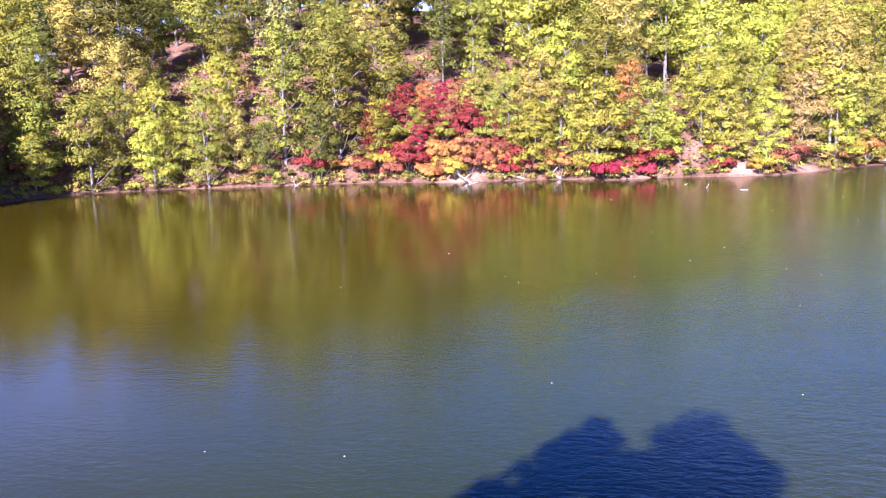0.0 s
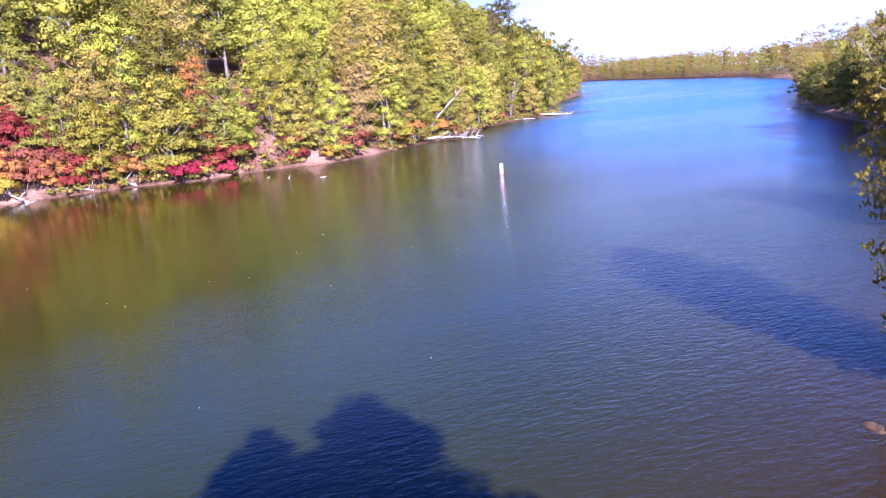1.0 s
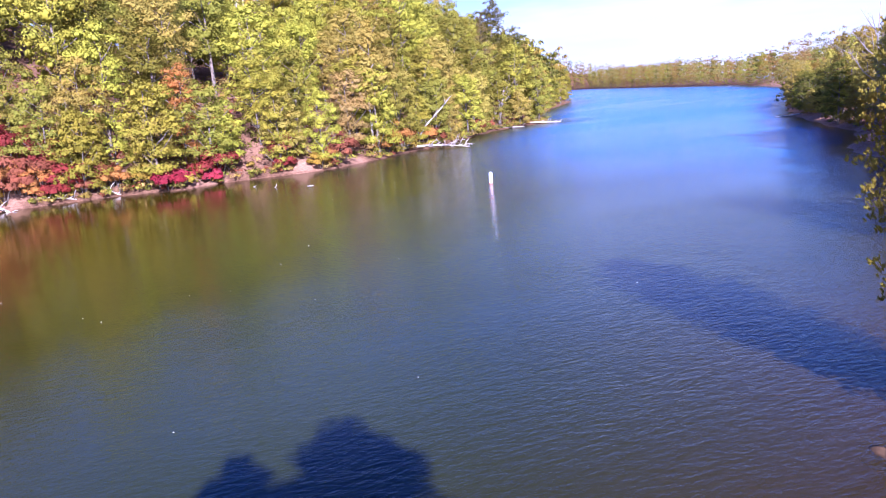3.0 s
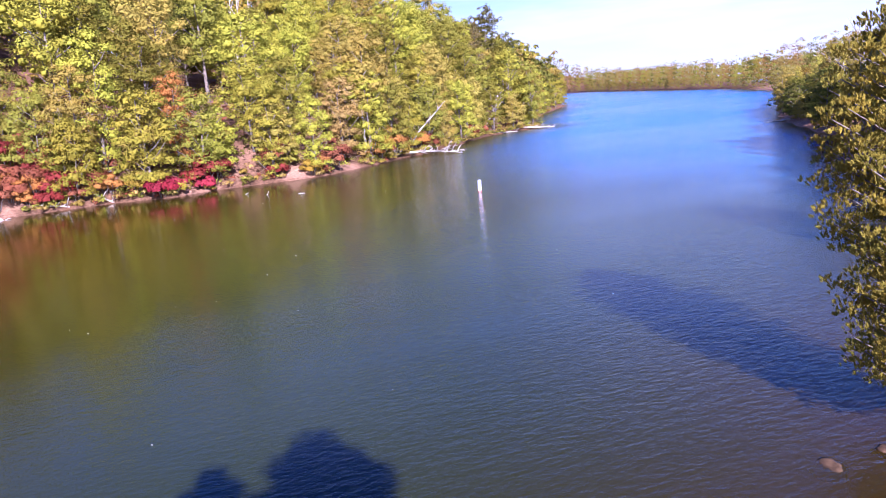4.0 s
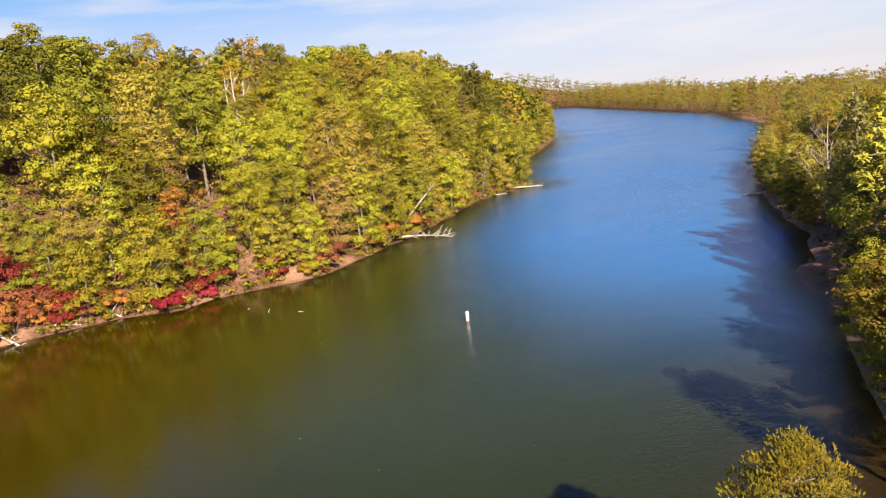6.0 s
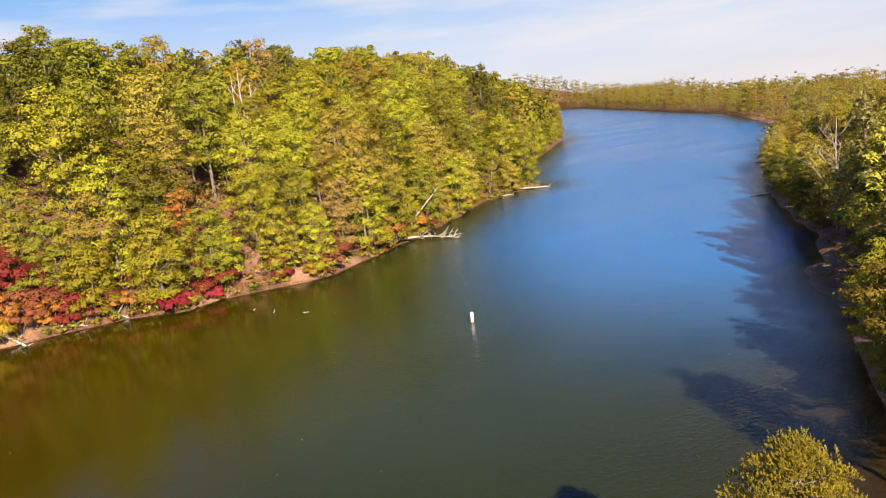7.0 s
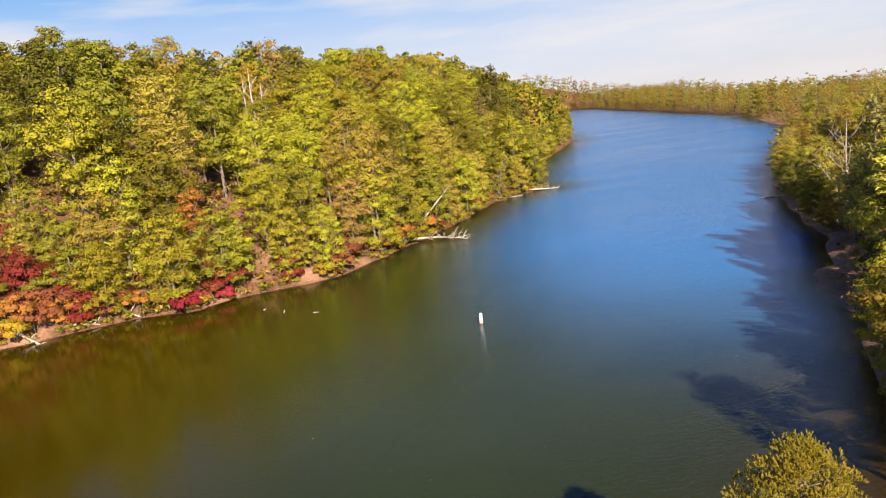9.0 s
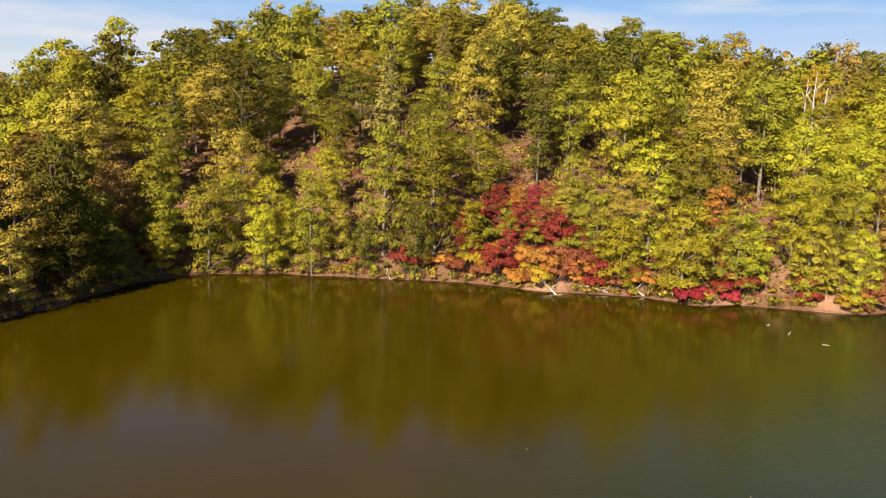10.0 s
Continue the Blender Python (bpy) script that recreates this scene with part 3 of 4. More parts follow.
SHORE_TREES = [broad_tree("maple_tree", 30 + k, h, r, b, c, 6400, 0.098, BARK, "low-branched tree leaning over the lake edge", "tree", low=0.85)
               for k, (h, r, b, c) in enumerate([(10, 3.2, 0.2, 40), (12, 3.4, 0.3, 46), (8, 3.0, 0.1, 34), (13, 3.3, 0.5, 48)])]
PINES = [pine_tree("pine_tree", 50 + k, h, r, b, w, 2800, 0.26, "tall pine with layered boughs", "tree")
         for k, (h, r, b, w) in enumerate([(16, 3.2, 3.6, 18), (18, 3.3, 5.0, 19), (14, 3.0, 2.6, 17)])]
CREST_PINE = pine_tree("pine_tree", 57, 18, 3.0, 8.0, 12, 2600, 0.26, "dark pine standing above the hill's skyline", "tree", True)
BANK_OAKS = [broad_tree(name, 210 + k, h, r, b, c, 6400, 0.13, BARK, "leafy " + name.split("_")[0] + " with a clear stem on the shaded bank", "tree")
             for k, (name, h, r, b, c) in enumerate([("oak_tree", 16, 4.6, 4.6, 42), ("hickory_tree", 17, 4.3, 5.2, 42), ("oak_tree", 14.5, 4.8, 4.0, 40)])]
BUSHES = [bush("bush", 70 + k, h, r, 2200, 0.10, "autumn-coloured bush at the lake edge") for k, (h, r) in enumerate([(3.2, 2.1), (2.4, 1.8), (4.4, 2.4)])]


def scatter(seed, x0, x1, y0, y1, gap, keep):
    """Jittered spots on a lattice, at which keep(x, y, d) holds."""
    rng = np.random.default_rng(seed)
    xs, ys = np.meshgrid(np.arange(x0, x1, gap), np.arange(y0, y1, gap * 0.87))
    xs = xs + (np.arange(xs.shape[0])[:, None] % 2) * gap / 2 + rng.uniform(-0.32, 0.32, xs.shape) * gap
    ys = ys + rng.uniform(-0.32, 0.32, ys.shape) * gap
    xs, ys = xs.ravel(), ys.ravel()
    d = shore_distance(xs, ys)
    ok = keep(xs, ys, d)
    return list(zip(xs[ok], ys[ok], d[ok])), rng


def pick_leaf(rng, table):
    keys = list(table)
    w = np.array([table[k] for k in keys], float)
    return keys[rng.choice(len(keys), p=w / w.sum())]


HILL_MIX = {"green": 44, "lime": 20, "olive": 28, "tan": 3, "dark": 5}
BRIGHT_MIX = {"lime": 60, "green": 30, "olive": 10}
DRY_MIX = {"olive": 52, "green": 26, "tan": 5, "lime": 17}
DEEP_MIX = {"green": 42, "olive": 24, "dark": 34}
LEFT_MIX = {"olive": 30, "tan": 5, "green": 36, "lime": 10, "dark": 16, "rust": 1}


def hill_mix(x, y, d):
    """Which leaf colours grow where: bright green over the landings, drier olive and tan beside them."""
    b = float(bearing(x, y))
    if b < -36:
        return LEFT_MIX
    if d < 26 and (6 < b < 15 or 19 < b < 23 or -29 < b < -24):
        return BRIGHT_MIX
    if d < 30 and (-2 < b < 6 or 15 < b < 19):
        return DRY_MIX
    return DEEP_MIX if b < 4 else HILL_MIX


RED_GLEN = (1.5, 95.8, 6.6)          # where the scarlet understorey stands


def in_glen(x, y, more=0.0):
    return math.hypot((x - RED_GLEN[0]) * 0.62, (y - RED_GLEN[1]) * 0.95) < RED_GLEN[2] + more


# The hill across the water: trees one by one up to the crest.
spots, rng = scatter(5, -120, 150, 40, 260, 9.3, lambda x, y, d: (hill_side(x, y) > 0.5) & (d > 4.0) & (d < 92) & (bearing(x, y) > -56) & (bearing(x, y) < 36))
for x, y, d in spots:
    if in_glen(x, y, -1.0) or (abs(x - 46 + (151 - y) * 0.17) < 4.8 and 133 < y < 156):
        continue
    if rng.random() < 0.06:
        place(PINES[rng.integers(3)], x, y, rng.uniform(0, 6.28), rng.uniform(0.85, 1.1), 1.0, pick_leaf(rng, {"bluegreen": 2, "dark": 1}), group="wooded hill")
    else:
        grow = 0.82 if d < 14 else 1.0
        place((OAKS if d < 36 else HIGH_OAKS)[rng.integers(6)], x, y, rng.uniform(0, 6.28), grow * rng.uniform(0.9, 1.45), rng.uniform(0.80, 1.05), pick_leaf(rng, hill_mix(x, y, d)), group="wooded hill")

# Low trees and bushes along the hill's waterline.
def inland_of(k):
    (ax, ay), (bx, by) = LINE[k], LINE[k + 1]
    t = Vector((bx - ax, by - ay, 0)).normalized()
    n = Vector((-t.y, t.x, 0))
    return n if shore_distance([ax + n.x], [ay + n.y])[0] > 0 else -n


for k in range(0, len(LINE) - 1):
    x, y = LINE[k]
    if not (hill_side(x, y) > 0.5 and y < 300 and x < 220):
        continue
    inland = inland_of(k)
    if k % 3 == 0 and not in_glen(x, y, 1.5) and not any(math.hypot(x - cx, y - cy) < cr for cx, cy, cr in CLEARINGS):
        r = rng.uniform(0.2, 1.5)
        place(SHORE_TREES[rng.integers(4)], x + inland.x * r, y + inland.y * r, rng.uniform(0, 6.28), rng.uniform(0.75, 1.35), rng.uniform(0.9, 1.1), pick_leaf(rng, hill_mix(x, y, 1.0)))
    r = rng.uniform(2.5, 7.5)
    sx, sy = x + inland.x * r, y + inland.y * r
    if k % 3 == 1 and not in_glen(sx, sy, 2.0):
        place(SHORE_TREES[rng.integers(4)], sx, sy, rng.uniform(0, 6.28), rng.uniform(1.0, 1.5), rng.uniform(0.9, 1.1), pick_leaf(rng, hill_mix(x, y, 4.0)))

# Scarlet and orange understorey in the glen, and single coloured bushes along the water.
for k in range(84):
    a, r = k * 2.399, RED_GLEN[2] * math.sqrt((k + 0.5) / 84)
    x, y = RED_GLEN[0] + r * math.cos(a) / 0.62, RED_GLEN[1] + r * math.sin(a) * 1.05
    d = shore_distance([x], [y])[0]
    if d < 0.4:
        continue
    if d < 4:
        mixed = {"rust": 5, "red": 3, "orange": 5, "olive": 3, "gold": 1}
    else:
        mixed = {"red": 7, "rust": 5, "crimson": 1, "orange": 2, "green": 3, "olive": 3}
    if d > 4 and k % 4 == 0:
        place(SHORE_TREES[k % 4], x, y, a, rng.uniform(0.45, 0.75), 1.0, pick_leaf(rng, mixed), label="small maple in mixed autumn colour on the slope")
    else:
        place(BUSHES[k % 3], x, y, a, rng.uniform(0.7, 1.25), 1.1, pick_leaf(rng, mixed))
for x, y, size, leaf in ((10.2, 94.0, 0.95, "green"), (12.6, 95.5, 0.85, "olive"), (6.4, 99.0, 1.0, "green"), (-7.5, 93.0, 0.8, "lime")):
    place(SHORE_TREES[1], x, y, x, size, 1.05, leaf, label=f"young {leaf} tree standing among the red bushes")
COLOURED = [(4.5, 91.4, "orange", 1.0), (6.0, 92.6, "rust", 1.2), (7.5, 91.4, "orange", 0.9), (8.6, 92.8, "rust", 1.1), (12.0, 92.2, "red", 1.2), (14.8, 92.4, "rust", 1.0), (5.0, 95.0, "red", 1.2), (-9.0, 91.2, "rust", 0.9), (-11.0, 91.6, "orange", 0.8), (-23.5, 88.6, "rust", 0.7),
            (9.5, 94.8, "rust", 1.0), (16.5, 92.6, "orange", 1.0), (20.5, 90.4, "gold", 0.7), (31.0, 100.0, "orange", 1.3), (27.5, 91.6, "red", 1.0), (28.4, 91.0, "crimson", 0.8), (45.2, 93.6, "rust", 1.1), (59.5, 105.6, "orange", 1.1), (57.6, 104.8, "rust", 1.0), (69.0, 113.6, "rust", 1.0),
            (-50, 77, "rust", 1.0), (-16, 89.3, "red", 1.0), (-14, 91, "orange", 0.9), (10.5, 90.8, "red", 0.9), (13.5, 91.3, "rust", 0.9), (17.5, 91.3, "orange", 0.7),
            (22.8, 88.6, "crimson", 1.1), (24.6, 89.4, "crimson", 0.7), (29.3, 92.3, "red", 1.0), (30.5, 93.5, "rust", 0.9), (37.6, 92.4, "red", 0.9), (38.1, 93.8, "rust", 1.0),
            (42.4, 92.0, "gold", 0.8), (44.0, 93.0, "orange", 0.6), (47.2, 96.3, "rust", 1.0), (54.6, 101.5, "orange", 0.9), (56.3, 102.6, "gold", 0.9), (66.5, 112.5, "orange", 1.2),
            (85.5, 130.5, "rust", 1.1), (88.0, 133.5, "red", 0.8), (91.5, 137, "rust", 1.0), (61, 107, "gold", 0.8), (19.5, 92, "tan", 0.9)]
for x, y, leaf, size in COLOURED:
    place(BUSHES[int(x) % 3], x, y, x, size * 1.15, 1.1, leaf)
place(SHORE_TREES[1], -35.5, 84.6, 0.3, 1.05, 1.15, "lime", label="yellow-green tree hanging over the water")
place(SHORE_TREES[3], 26.0, 95.5, 0.3, 0.9, 1.05, "orange", label="slender orange autumn tree on the slope")
place(OAKS[4], 51.5, 152.0, 0.3, 0.8, 1.0, "rust", label="rust-red autumn tree near the hilltop")
place(OAKS[3], 47.5, 158.0, 0.3, 1.0, 1.05, "gold", label="golden autumn tree near the hilltop")

# The near bank's wood on the open side.
spots, rng = scatter(9, 40, 200, -20, 160, 5.8, lambda x, y, d: (hill_side(x, y) < 0.5) & (d > np.where((x > 64) & (x < 106), np.where(x < 92, 8.5, 5.0), 1.2)) & (d < 40) & (x > 59))
for x, y, d in spots:
    beach = 62 < x < 106 and d < 14
    if beach and x > 76 and rng.random() < 0.4:
        continue
    low = 0.8 if x < 75 else 0.88 if x < 106 else 0.62 if d < 9 else 0.8 if d < 18 else 0.95
    if 70 < x < 106 and d < 26 and rng.random() < 0.3:
        continue
    if rng.random() < (0.25 if beach else 0.35):
        place(PINES[rng.integers(2)], x, y, rng.uniform(0, 6.28), rng.uniform(0.75, 0.98) * low, 1.0, pick_leaf(rng, {"needle": 2, "bluegreen": 2}), group="near bank")
    elif beach:
        place(BANK_OAKS[rng.integers(3)], x, y, rng.uniform(0, 6.28), rng.uniform(0.70, 0.92), low, pick_leaf(rng, {"green": 4, "lime": 5, "olive": 3}), group="near bank")
    else:
        place(OAKS[rng.integers(6)], x, y, rng.uniform(0, 6.28), rng.uniform(0.62, 0.9) * low, 1.0, pick_leaf(rng, {"green": 5, "dark": 2, "olive": 3, "lime": 1}), group="near bank")
# Stout trees behind the beach, whose shade reaches far over the water.
for k, (x, y, s) in enumerate([(70.0, 17.5, 0.95), (57.5, 11.5, 0.52), (63.5, 13.5, 0.70), (79.0, 26.0, 0.90), (74.5, 21.5, 0.84)]):
    place(BANK_OAKS[k % 3], x, y, k * 1.7, s, 1.0, ("green", "olive", "lime")[k % 3], group="near bank")

for k in range(0, len(LINE) - 1):
    x, y = LINE[k]
    if hill_side(x, y) < 0.5 and (64 < x < 68 or 100 < x < 200) and (k % 2 == 0 or x > 100) and rng.random() < 0.8:
        inland = inland_of(k)
        r = rng.uniform(0.5, 2.5)
        place(SHORE_TREES[rng.integers(4)], x + inland.x * r, y + inland.y * r, rng.uniform(0, 6.28), rng.uniform(0.5, 0.72), rng.uniform(0.9, 1.1), pick_leaf(rng, {"green": 3, "olive": 3, "dark": 2, "bluegreen": 2}), group="near bank")

# Tall pines and oaks close to the water at the beach's far end.
for k, (x, y, s) in enumerate([(83.5, 36.0, 1.0), (88.5, 41.5, 0.95), (94.0, 46.0, 0.9), (79.0, 30.5, 0.86)]):
    place(PINES[k % 2], x, y, k * 1.9, s, 1.0, ("needle", "bluegreen")[k % 2], group="near bank")
for k, (x, y, s) in enumerate([(86.5, 36.5, 0.9), (92.0, 40.5, 0.95), (98.0, 48.5, 0.85)]):
    place(BANK_OAKS[k % 3], x, y, k * 1.9, s, 1.0, ("green", "lime", "olive")[k % 3], group="near bank")

for k, (x, y, s) in enumerate([(98.5, 51.5, 0.72), (103.5, 57.5, 0.8), (107.5, 63.0, 0.78), (104.5, 54.0, 0.9), (110.0, 66.0, 0.8), (113.5, 70.5, 0.75)]):
    place((PINES[2], SHORE_TREES[3])[k % 2], x, y, k * 1.9, s, 1.0, ("bluegreen", "olive", "needle")[k % 3], group="near bank")

# Low trees that shade the clay edge.
for k, (x, y, s) in enumerate([(55.5, 8.5, 0.62), (59.5, 11.0, 0.66), (52.5, 5.0, 0.6), (63.0, 17.5, 0.62), (68.3, 26.0, 0.74), (71.6, 28.9, 0.70), (60.4, 18.6, 0.66), (64.6, 22.6, 0.72)]):
    place(SHORE_TREES[k % 4], x, y, k * 1.3, s, 1.0, ("green", "lime", "dark")[k % 3], group="near bank")

# The pine beside the path, and the tall trees behind the camera whose shade lies on the water.
def dome_pine(seed, height, radius, bottom, label):
    """A dense young pine: a dome of short bottle-brush shoots on many boughs."""
    rng = np.random.default_rng(seed)
    tree = tagged(new("pine_tree"), label, "tree")
    tv, tf, cs, rs = [], [], [], []
    tube(tv, tf, [(0, 0, -0.5), (0.05, 0, height * 0.4), (0, 0.05, height * 0.94)], [0.19, 0.13, 0.03], 8)
    for k in range(190):
        s = (k + rng.random()) / 190
        z = bottom + (height - bottom) * s
        reach = radius * float(np.interp(s, (0, 0.3, 0.6, 0.80, 0.92, 1.0), (0.62, 0.95, 1.08, 0.92, 0.58, 0.08))) * (0.74 + 0.32 * rng.random())
        a = k * 2.399 + rng.normal() * 0.3
        end = Vector((reach * math.cos(a), reach * math.sin(a), z))
        root = Vector((0, 0, max(0.4, z - 0.55 * reach)))
        tube(tv, tf, [root, root.lerp(end, 0.55) - Vector((0, 0, 0.08)), end], [0.045, 0.028, 0.01], 4)
        for q in (0.45, 0.65, 0.84, 1.0):
            p = root.lerp(end, q)
            cs.append(tuple(p + Vector(rng.normal(size=3)) * 0.12))
            rs.append(0.36 + 0.16 * rng.random() + 0.1 * (1 - q))
    v, f = needle_tufts(rng, cs, rs, 360000, 0.076)
    mesh_object("crown", v, f, LEAF["needle"], tree)
    mesh_object("trunk", tv, tf, BARK, tree, smooth_faces=True)
    return tree


near_pine = dome_pine(91, 11.1, 2.3, 1.3, "dense young pine with yellow-green needles on the near shore")
near_pine.matrix_basis = Matrix.Translation((35.2, 4.8, height_at(35.2, 4.8) - 0.1))
for x, y, h, r, low in ((16.2, -17.4, 16.0, 2.7, 7.4), (13.6, -17.0, 15.8, 1.5, 8.4), (11.9, -18.6, 14.7, 2.0, 6.0)):
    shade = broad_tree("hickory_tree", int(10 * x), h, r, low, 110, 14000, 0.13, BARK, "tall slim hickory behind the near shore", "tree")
    shade.matrix_basis = Matrix.Translation((x, y, height_at(x, y) - 0.1))
place(BANK_OAKS[1], 51.2, 6.4, 0.9, 0.88, 1.0, "green")

sycamore = broad_tree("sycamore_tree", 93, 15, 3.4, 6.5, 18, 1800, 0.19, PALE_BARK, "tree with a tall pale bare trunk on the clay landing", "tree")
sycamore.matrix_basis = Matrix.Translation((53.4, 101.2, height_at(53.4, 101.2) - 0.1))
for part in sycamore.children:
    if part.name.startswith("crown"):
        part.material_slots[0].link = "OBJECT"
        part.material_slots[0].material = LEAF["olive"]
# Unseen tall trees, added on the side neck of land to shade the cove.
for k, (x, y) in enumerate([(-57, 24), (-55, 33), (-54, 41), (-61, 30), (-62, 39), (-60, 47), (-66, 33), (-67, 43), (-58, 53), (-65, 52), (-70, 24), (-63, 18)]):
    place(HIGH_OAKS[k % 6], x - 6.0, y, k * 1.1, 1.3, 1.05, ("olive", "green", "dark")[k % 3])


def far_wood(name, seed, spots, size, leaf, mats, label):
    """One sheet of distant crowns, each of them a heap of leafy clumps on a stem."""
    rng = np.random.default_rng(seed)
    groups = {m: Heap() for m in mats}
    for x, y, z, s in spots:
        heap = groups[mats[rng.integers(len(mats))]]
        h = (12.5 + 3 * rng.random()) * s
        rad = (3.0 + 1.3 * rng.random()) * s
        cs, rs = broad_crown(rng, h, rad, h * 0.06, 11, 0.75)
        near = 200 < math.hypot(x, y) < 340 and y < 0.8 * x + 15
        heap.add(leaves(rng, cs, rs, 900 if near else size, leaf * s * (0.55 if near else 1.0), cores=not near), (x, y, z))
    top = tagged(new(name), label, "woodland", kind="stuff")
    for m, heap in groups.items():
        heap.mesh("crowns", LEAF[m], top)
    return top


def wood_spots(seed, x0, x1, y0, y1, gap, keep, size):
    found, r = scatter(seed, x0, x1, y0, y1, gap, keep)
    return [(x, y, float(land_height(x, y, d)), size * float(np.interp(bearing(x, y), (33, 38, 43, 50), (1.30, 1.12, 0.95, 0.95)) if math.hypot(x, y) > 230 else 1.0) * r.uniform(0.85, 1.15)) for x, y, d in found]


far_wood("woodland_hilltop", 21, wood_spots(22, -260, 330, -60, 420, 10.0, lambda x, y, d: ((hill_side(x, y) > 0.5) | (x < -46)) & (d > 2) & (d < 135) & ~((d < 92) & (bearing(x, y) > -56) & (bearing(x, y) < 36) & (x < 150) & (y < 258)), 1.1),
         300, 0.42, ["green", "lime", "olive", "green", "dark"], "distant autumn woodland on the hill")
def waterline_spots(seed):
    """Spots close behind the waterline of the lake's far parts."""
    r = np.random.default_rng(seed)
    out = []
    for k in range(len(LINE) - 1):
        (ax, ay), (bx, by) = LINE[k], LINE[k + 1]
        if math.hypot(ax - 16, ay + 10) < 190:
            continue
        n = inland_of(k)
        for q in range(max(1, int(math.hypot(bx - ax, by - ay) / 3.2))):
            s, off = r.random(), r.uniform(0.3, 4.0)
            x, y = ax + (bx - ax) * s + n.x * off, ay + (by - ay) * s + n.y * off
            out.append((x, y, -0.9, r.uniform(0.5, 0.85)))
    return out


far_wood("woodland_far_shore", 23, waterline_spots(26) + wood_spots(24, 180, 900, 130, 1100, 9.5, lambda x, y, d: (d > 0.5) & (d < np.where(np.hypot(x - 16, y + 10) > 420, 78, 50)) & ~((hill_side(x, y) > 0.5) & (d < 190) & (x < 330) & (y < 420)), 1.15),
         200, 0.24, ["olive", "bluegreen", "dark", "green", "tan"], "far wooded shore at the lake's end")

# ---------------------------------------------------------------- the marker buoy
buoy = tagged(new("marker_buoy"), "white plastic marker buoy floating upright with an orange band", "buoy")
white, n_, l_, b_ = material("white_plastic", 0.4, 0.4)
b_.inputs["Base Color"].default_value = (0.82, 0.81, 0.78, 1)
bv, bf = [], []
tube(bv, bf, [(0, 0, -0.5), (0, 0, 0.2), (0, 0, 1.0), (0, 0, 1.08), (0, 0, 1.12)], [0.17, 0.17, 0.17, 0.15, 0.08], 16)
mesh_object("body", bv, bf, white, buoy, smooth_faces=True)
orange, n_, l_, b_ = material("orange_plastic", 0.45, 0.4)
b_.inputs["Base Color"].default_value = (0.75, 0.14, 0.03, 1)
bv, bf = [], []
tube(bv, bf, [(0, 0, 0.02), (0, 0, 0.14)], [0.176, 0.176], 16)
mesh_object("band", bv, bf, orange, buoy, "orange band at the waterline", True)
buoy.matrix_basis = Matrix.Translation((49.15, 55.9, 0)) @ Matrix.Rotation(radians(3), 4, "X")



def undergrowth(seed):
    """Shrubs, saplings and dry brush that fill the slope under the trees."""
    found, r = scatter(seed, -70, 130, 40, 190, 2.4, lambda x, y, d: (hill_side(x, y) > 0.5) & (d > 0.1) & (d < 30))
    top = tagged(new("undergrowth"), "low brush and saplings under the trees on the slope", "undergrowth", kind="stuff")
    groups = {m: Heap() for m in ("olive", "tan", "green", "rust", "dark")}
    for x, y, d in found:
        if in_glen(x, y) and r.random() < 0.6:
            continue
        heap = groups[pick_leaf(r, {"olive": 4, "tan": 3, "green": 3, "rust": 2, "dark": 2})]
        s = r.uniform(0.6, 1.4) if d > 2.5 else r.uniform(0.45, 0.9)
        if any(math.hypot(x - cx, y - cy) < cr * 0.8 for cx, cy, cr in CLEARINGS):
            continue
        cs = [(r.normal() * 0.5, r.normal() * 0.5, 0.5 + 1.1 * r.random()) for q in range(3)]
        heap.add(leaves(r, np.array(cs) * s, np.array([0.9, 0.7, 0.6]) * s, 60, 0.19), (x, y, float(land_height(x, y, d))))
    for k in range(len(LINE) - 1):
        (ax, ay), (bx, by) = LINE[k], LINE[k + 1]
        if not (hill_side(ax, ay) > 0.5 and ay < 240 and ax < 190):
            continue
        inland = inland_of(k)
        for q in range(max(2, int(math.hypot(bx - ax, by - ay) / 0.5))):
            s = r.random()
            off = r.uniform(-0.2, 1.2)
            x, y = ax + (bx - ax) * s + inland.x * off, ay + (by - ay) * s + inland.y * off
            if any(math.hypot(x - cx, y - cy) < cr for cx, cy, cr in CLEARINGS) and r.random() < 0.85:
                continue
            heap = groups[pick_leaf(r, {"olive": 5, "green": 4, "tan": 3, "rust": 1, "dark": 3})]
            h = r.uniform(0.35, 1.3)
            heap.add(leaves(r, [(0, 0, h * 0.5), (-inland.x * 0.5 * h, -inland.y * 0.5 * h, h * 0.55)], [0.55 * h + 0.2, 0.4 * h + 0.15], 46, 0.13), (x, y, 0.1 + 0.3 * max(0.0, off)))
    for m, heap in groups.items():
        heap.mesh("brush", LEAF[m], top)
    return top


undergrowth(61)


def bank_litter(seed):
    """Dry brush, saplings and heaped leaves on the shaded near bank."""
    found, r = scatter(seed, 44, 150, 2, 120, 2.3, lambda x, y, d: (hill_side(x, y) < 0.5) & (d > 0.4) & (d < 16))
    top = tagged(new("bank_brush"), "dry brush and saplings on the shaded clay bank", "undergrowth", kind="stuff")
    groups = {m: Heap() for m in ("olive", "tan", "green", "rust")}
    for x, y, d in found:
        if r.random() < 0.35:
            continue
        heap = groups[pick_leaf(r, {"olive": 3, "tan": 4, "green": 3, "rust": 3})]
        s = r.uniform(0.2, 0.9)
        heap.add(leaves(r, [(0, 0, 0.35 * s), (0.4 * s, 0.3 * s, 0.5 * s)], [0.6 * s, 0.45 * s], 30, 0.13), (x, y, float(land_height(x, y, d))))
    for m, heap in groups.items():
        heap.mesh("brush", LEAF[m], top)
    return top


bank_litter(63)


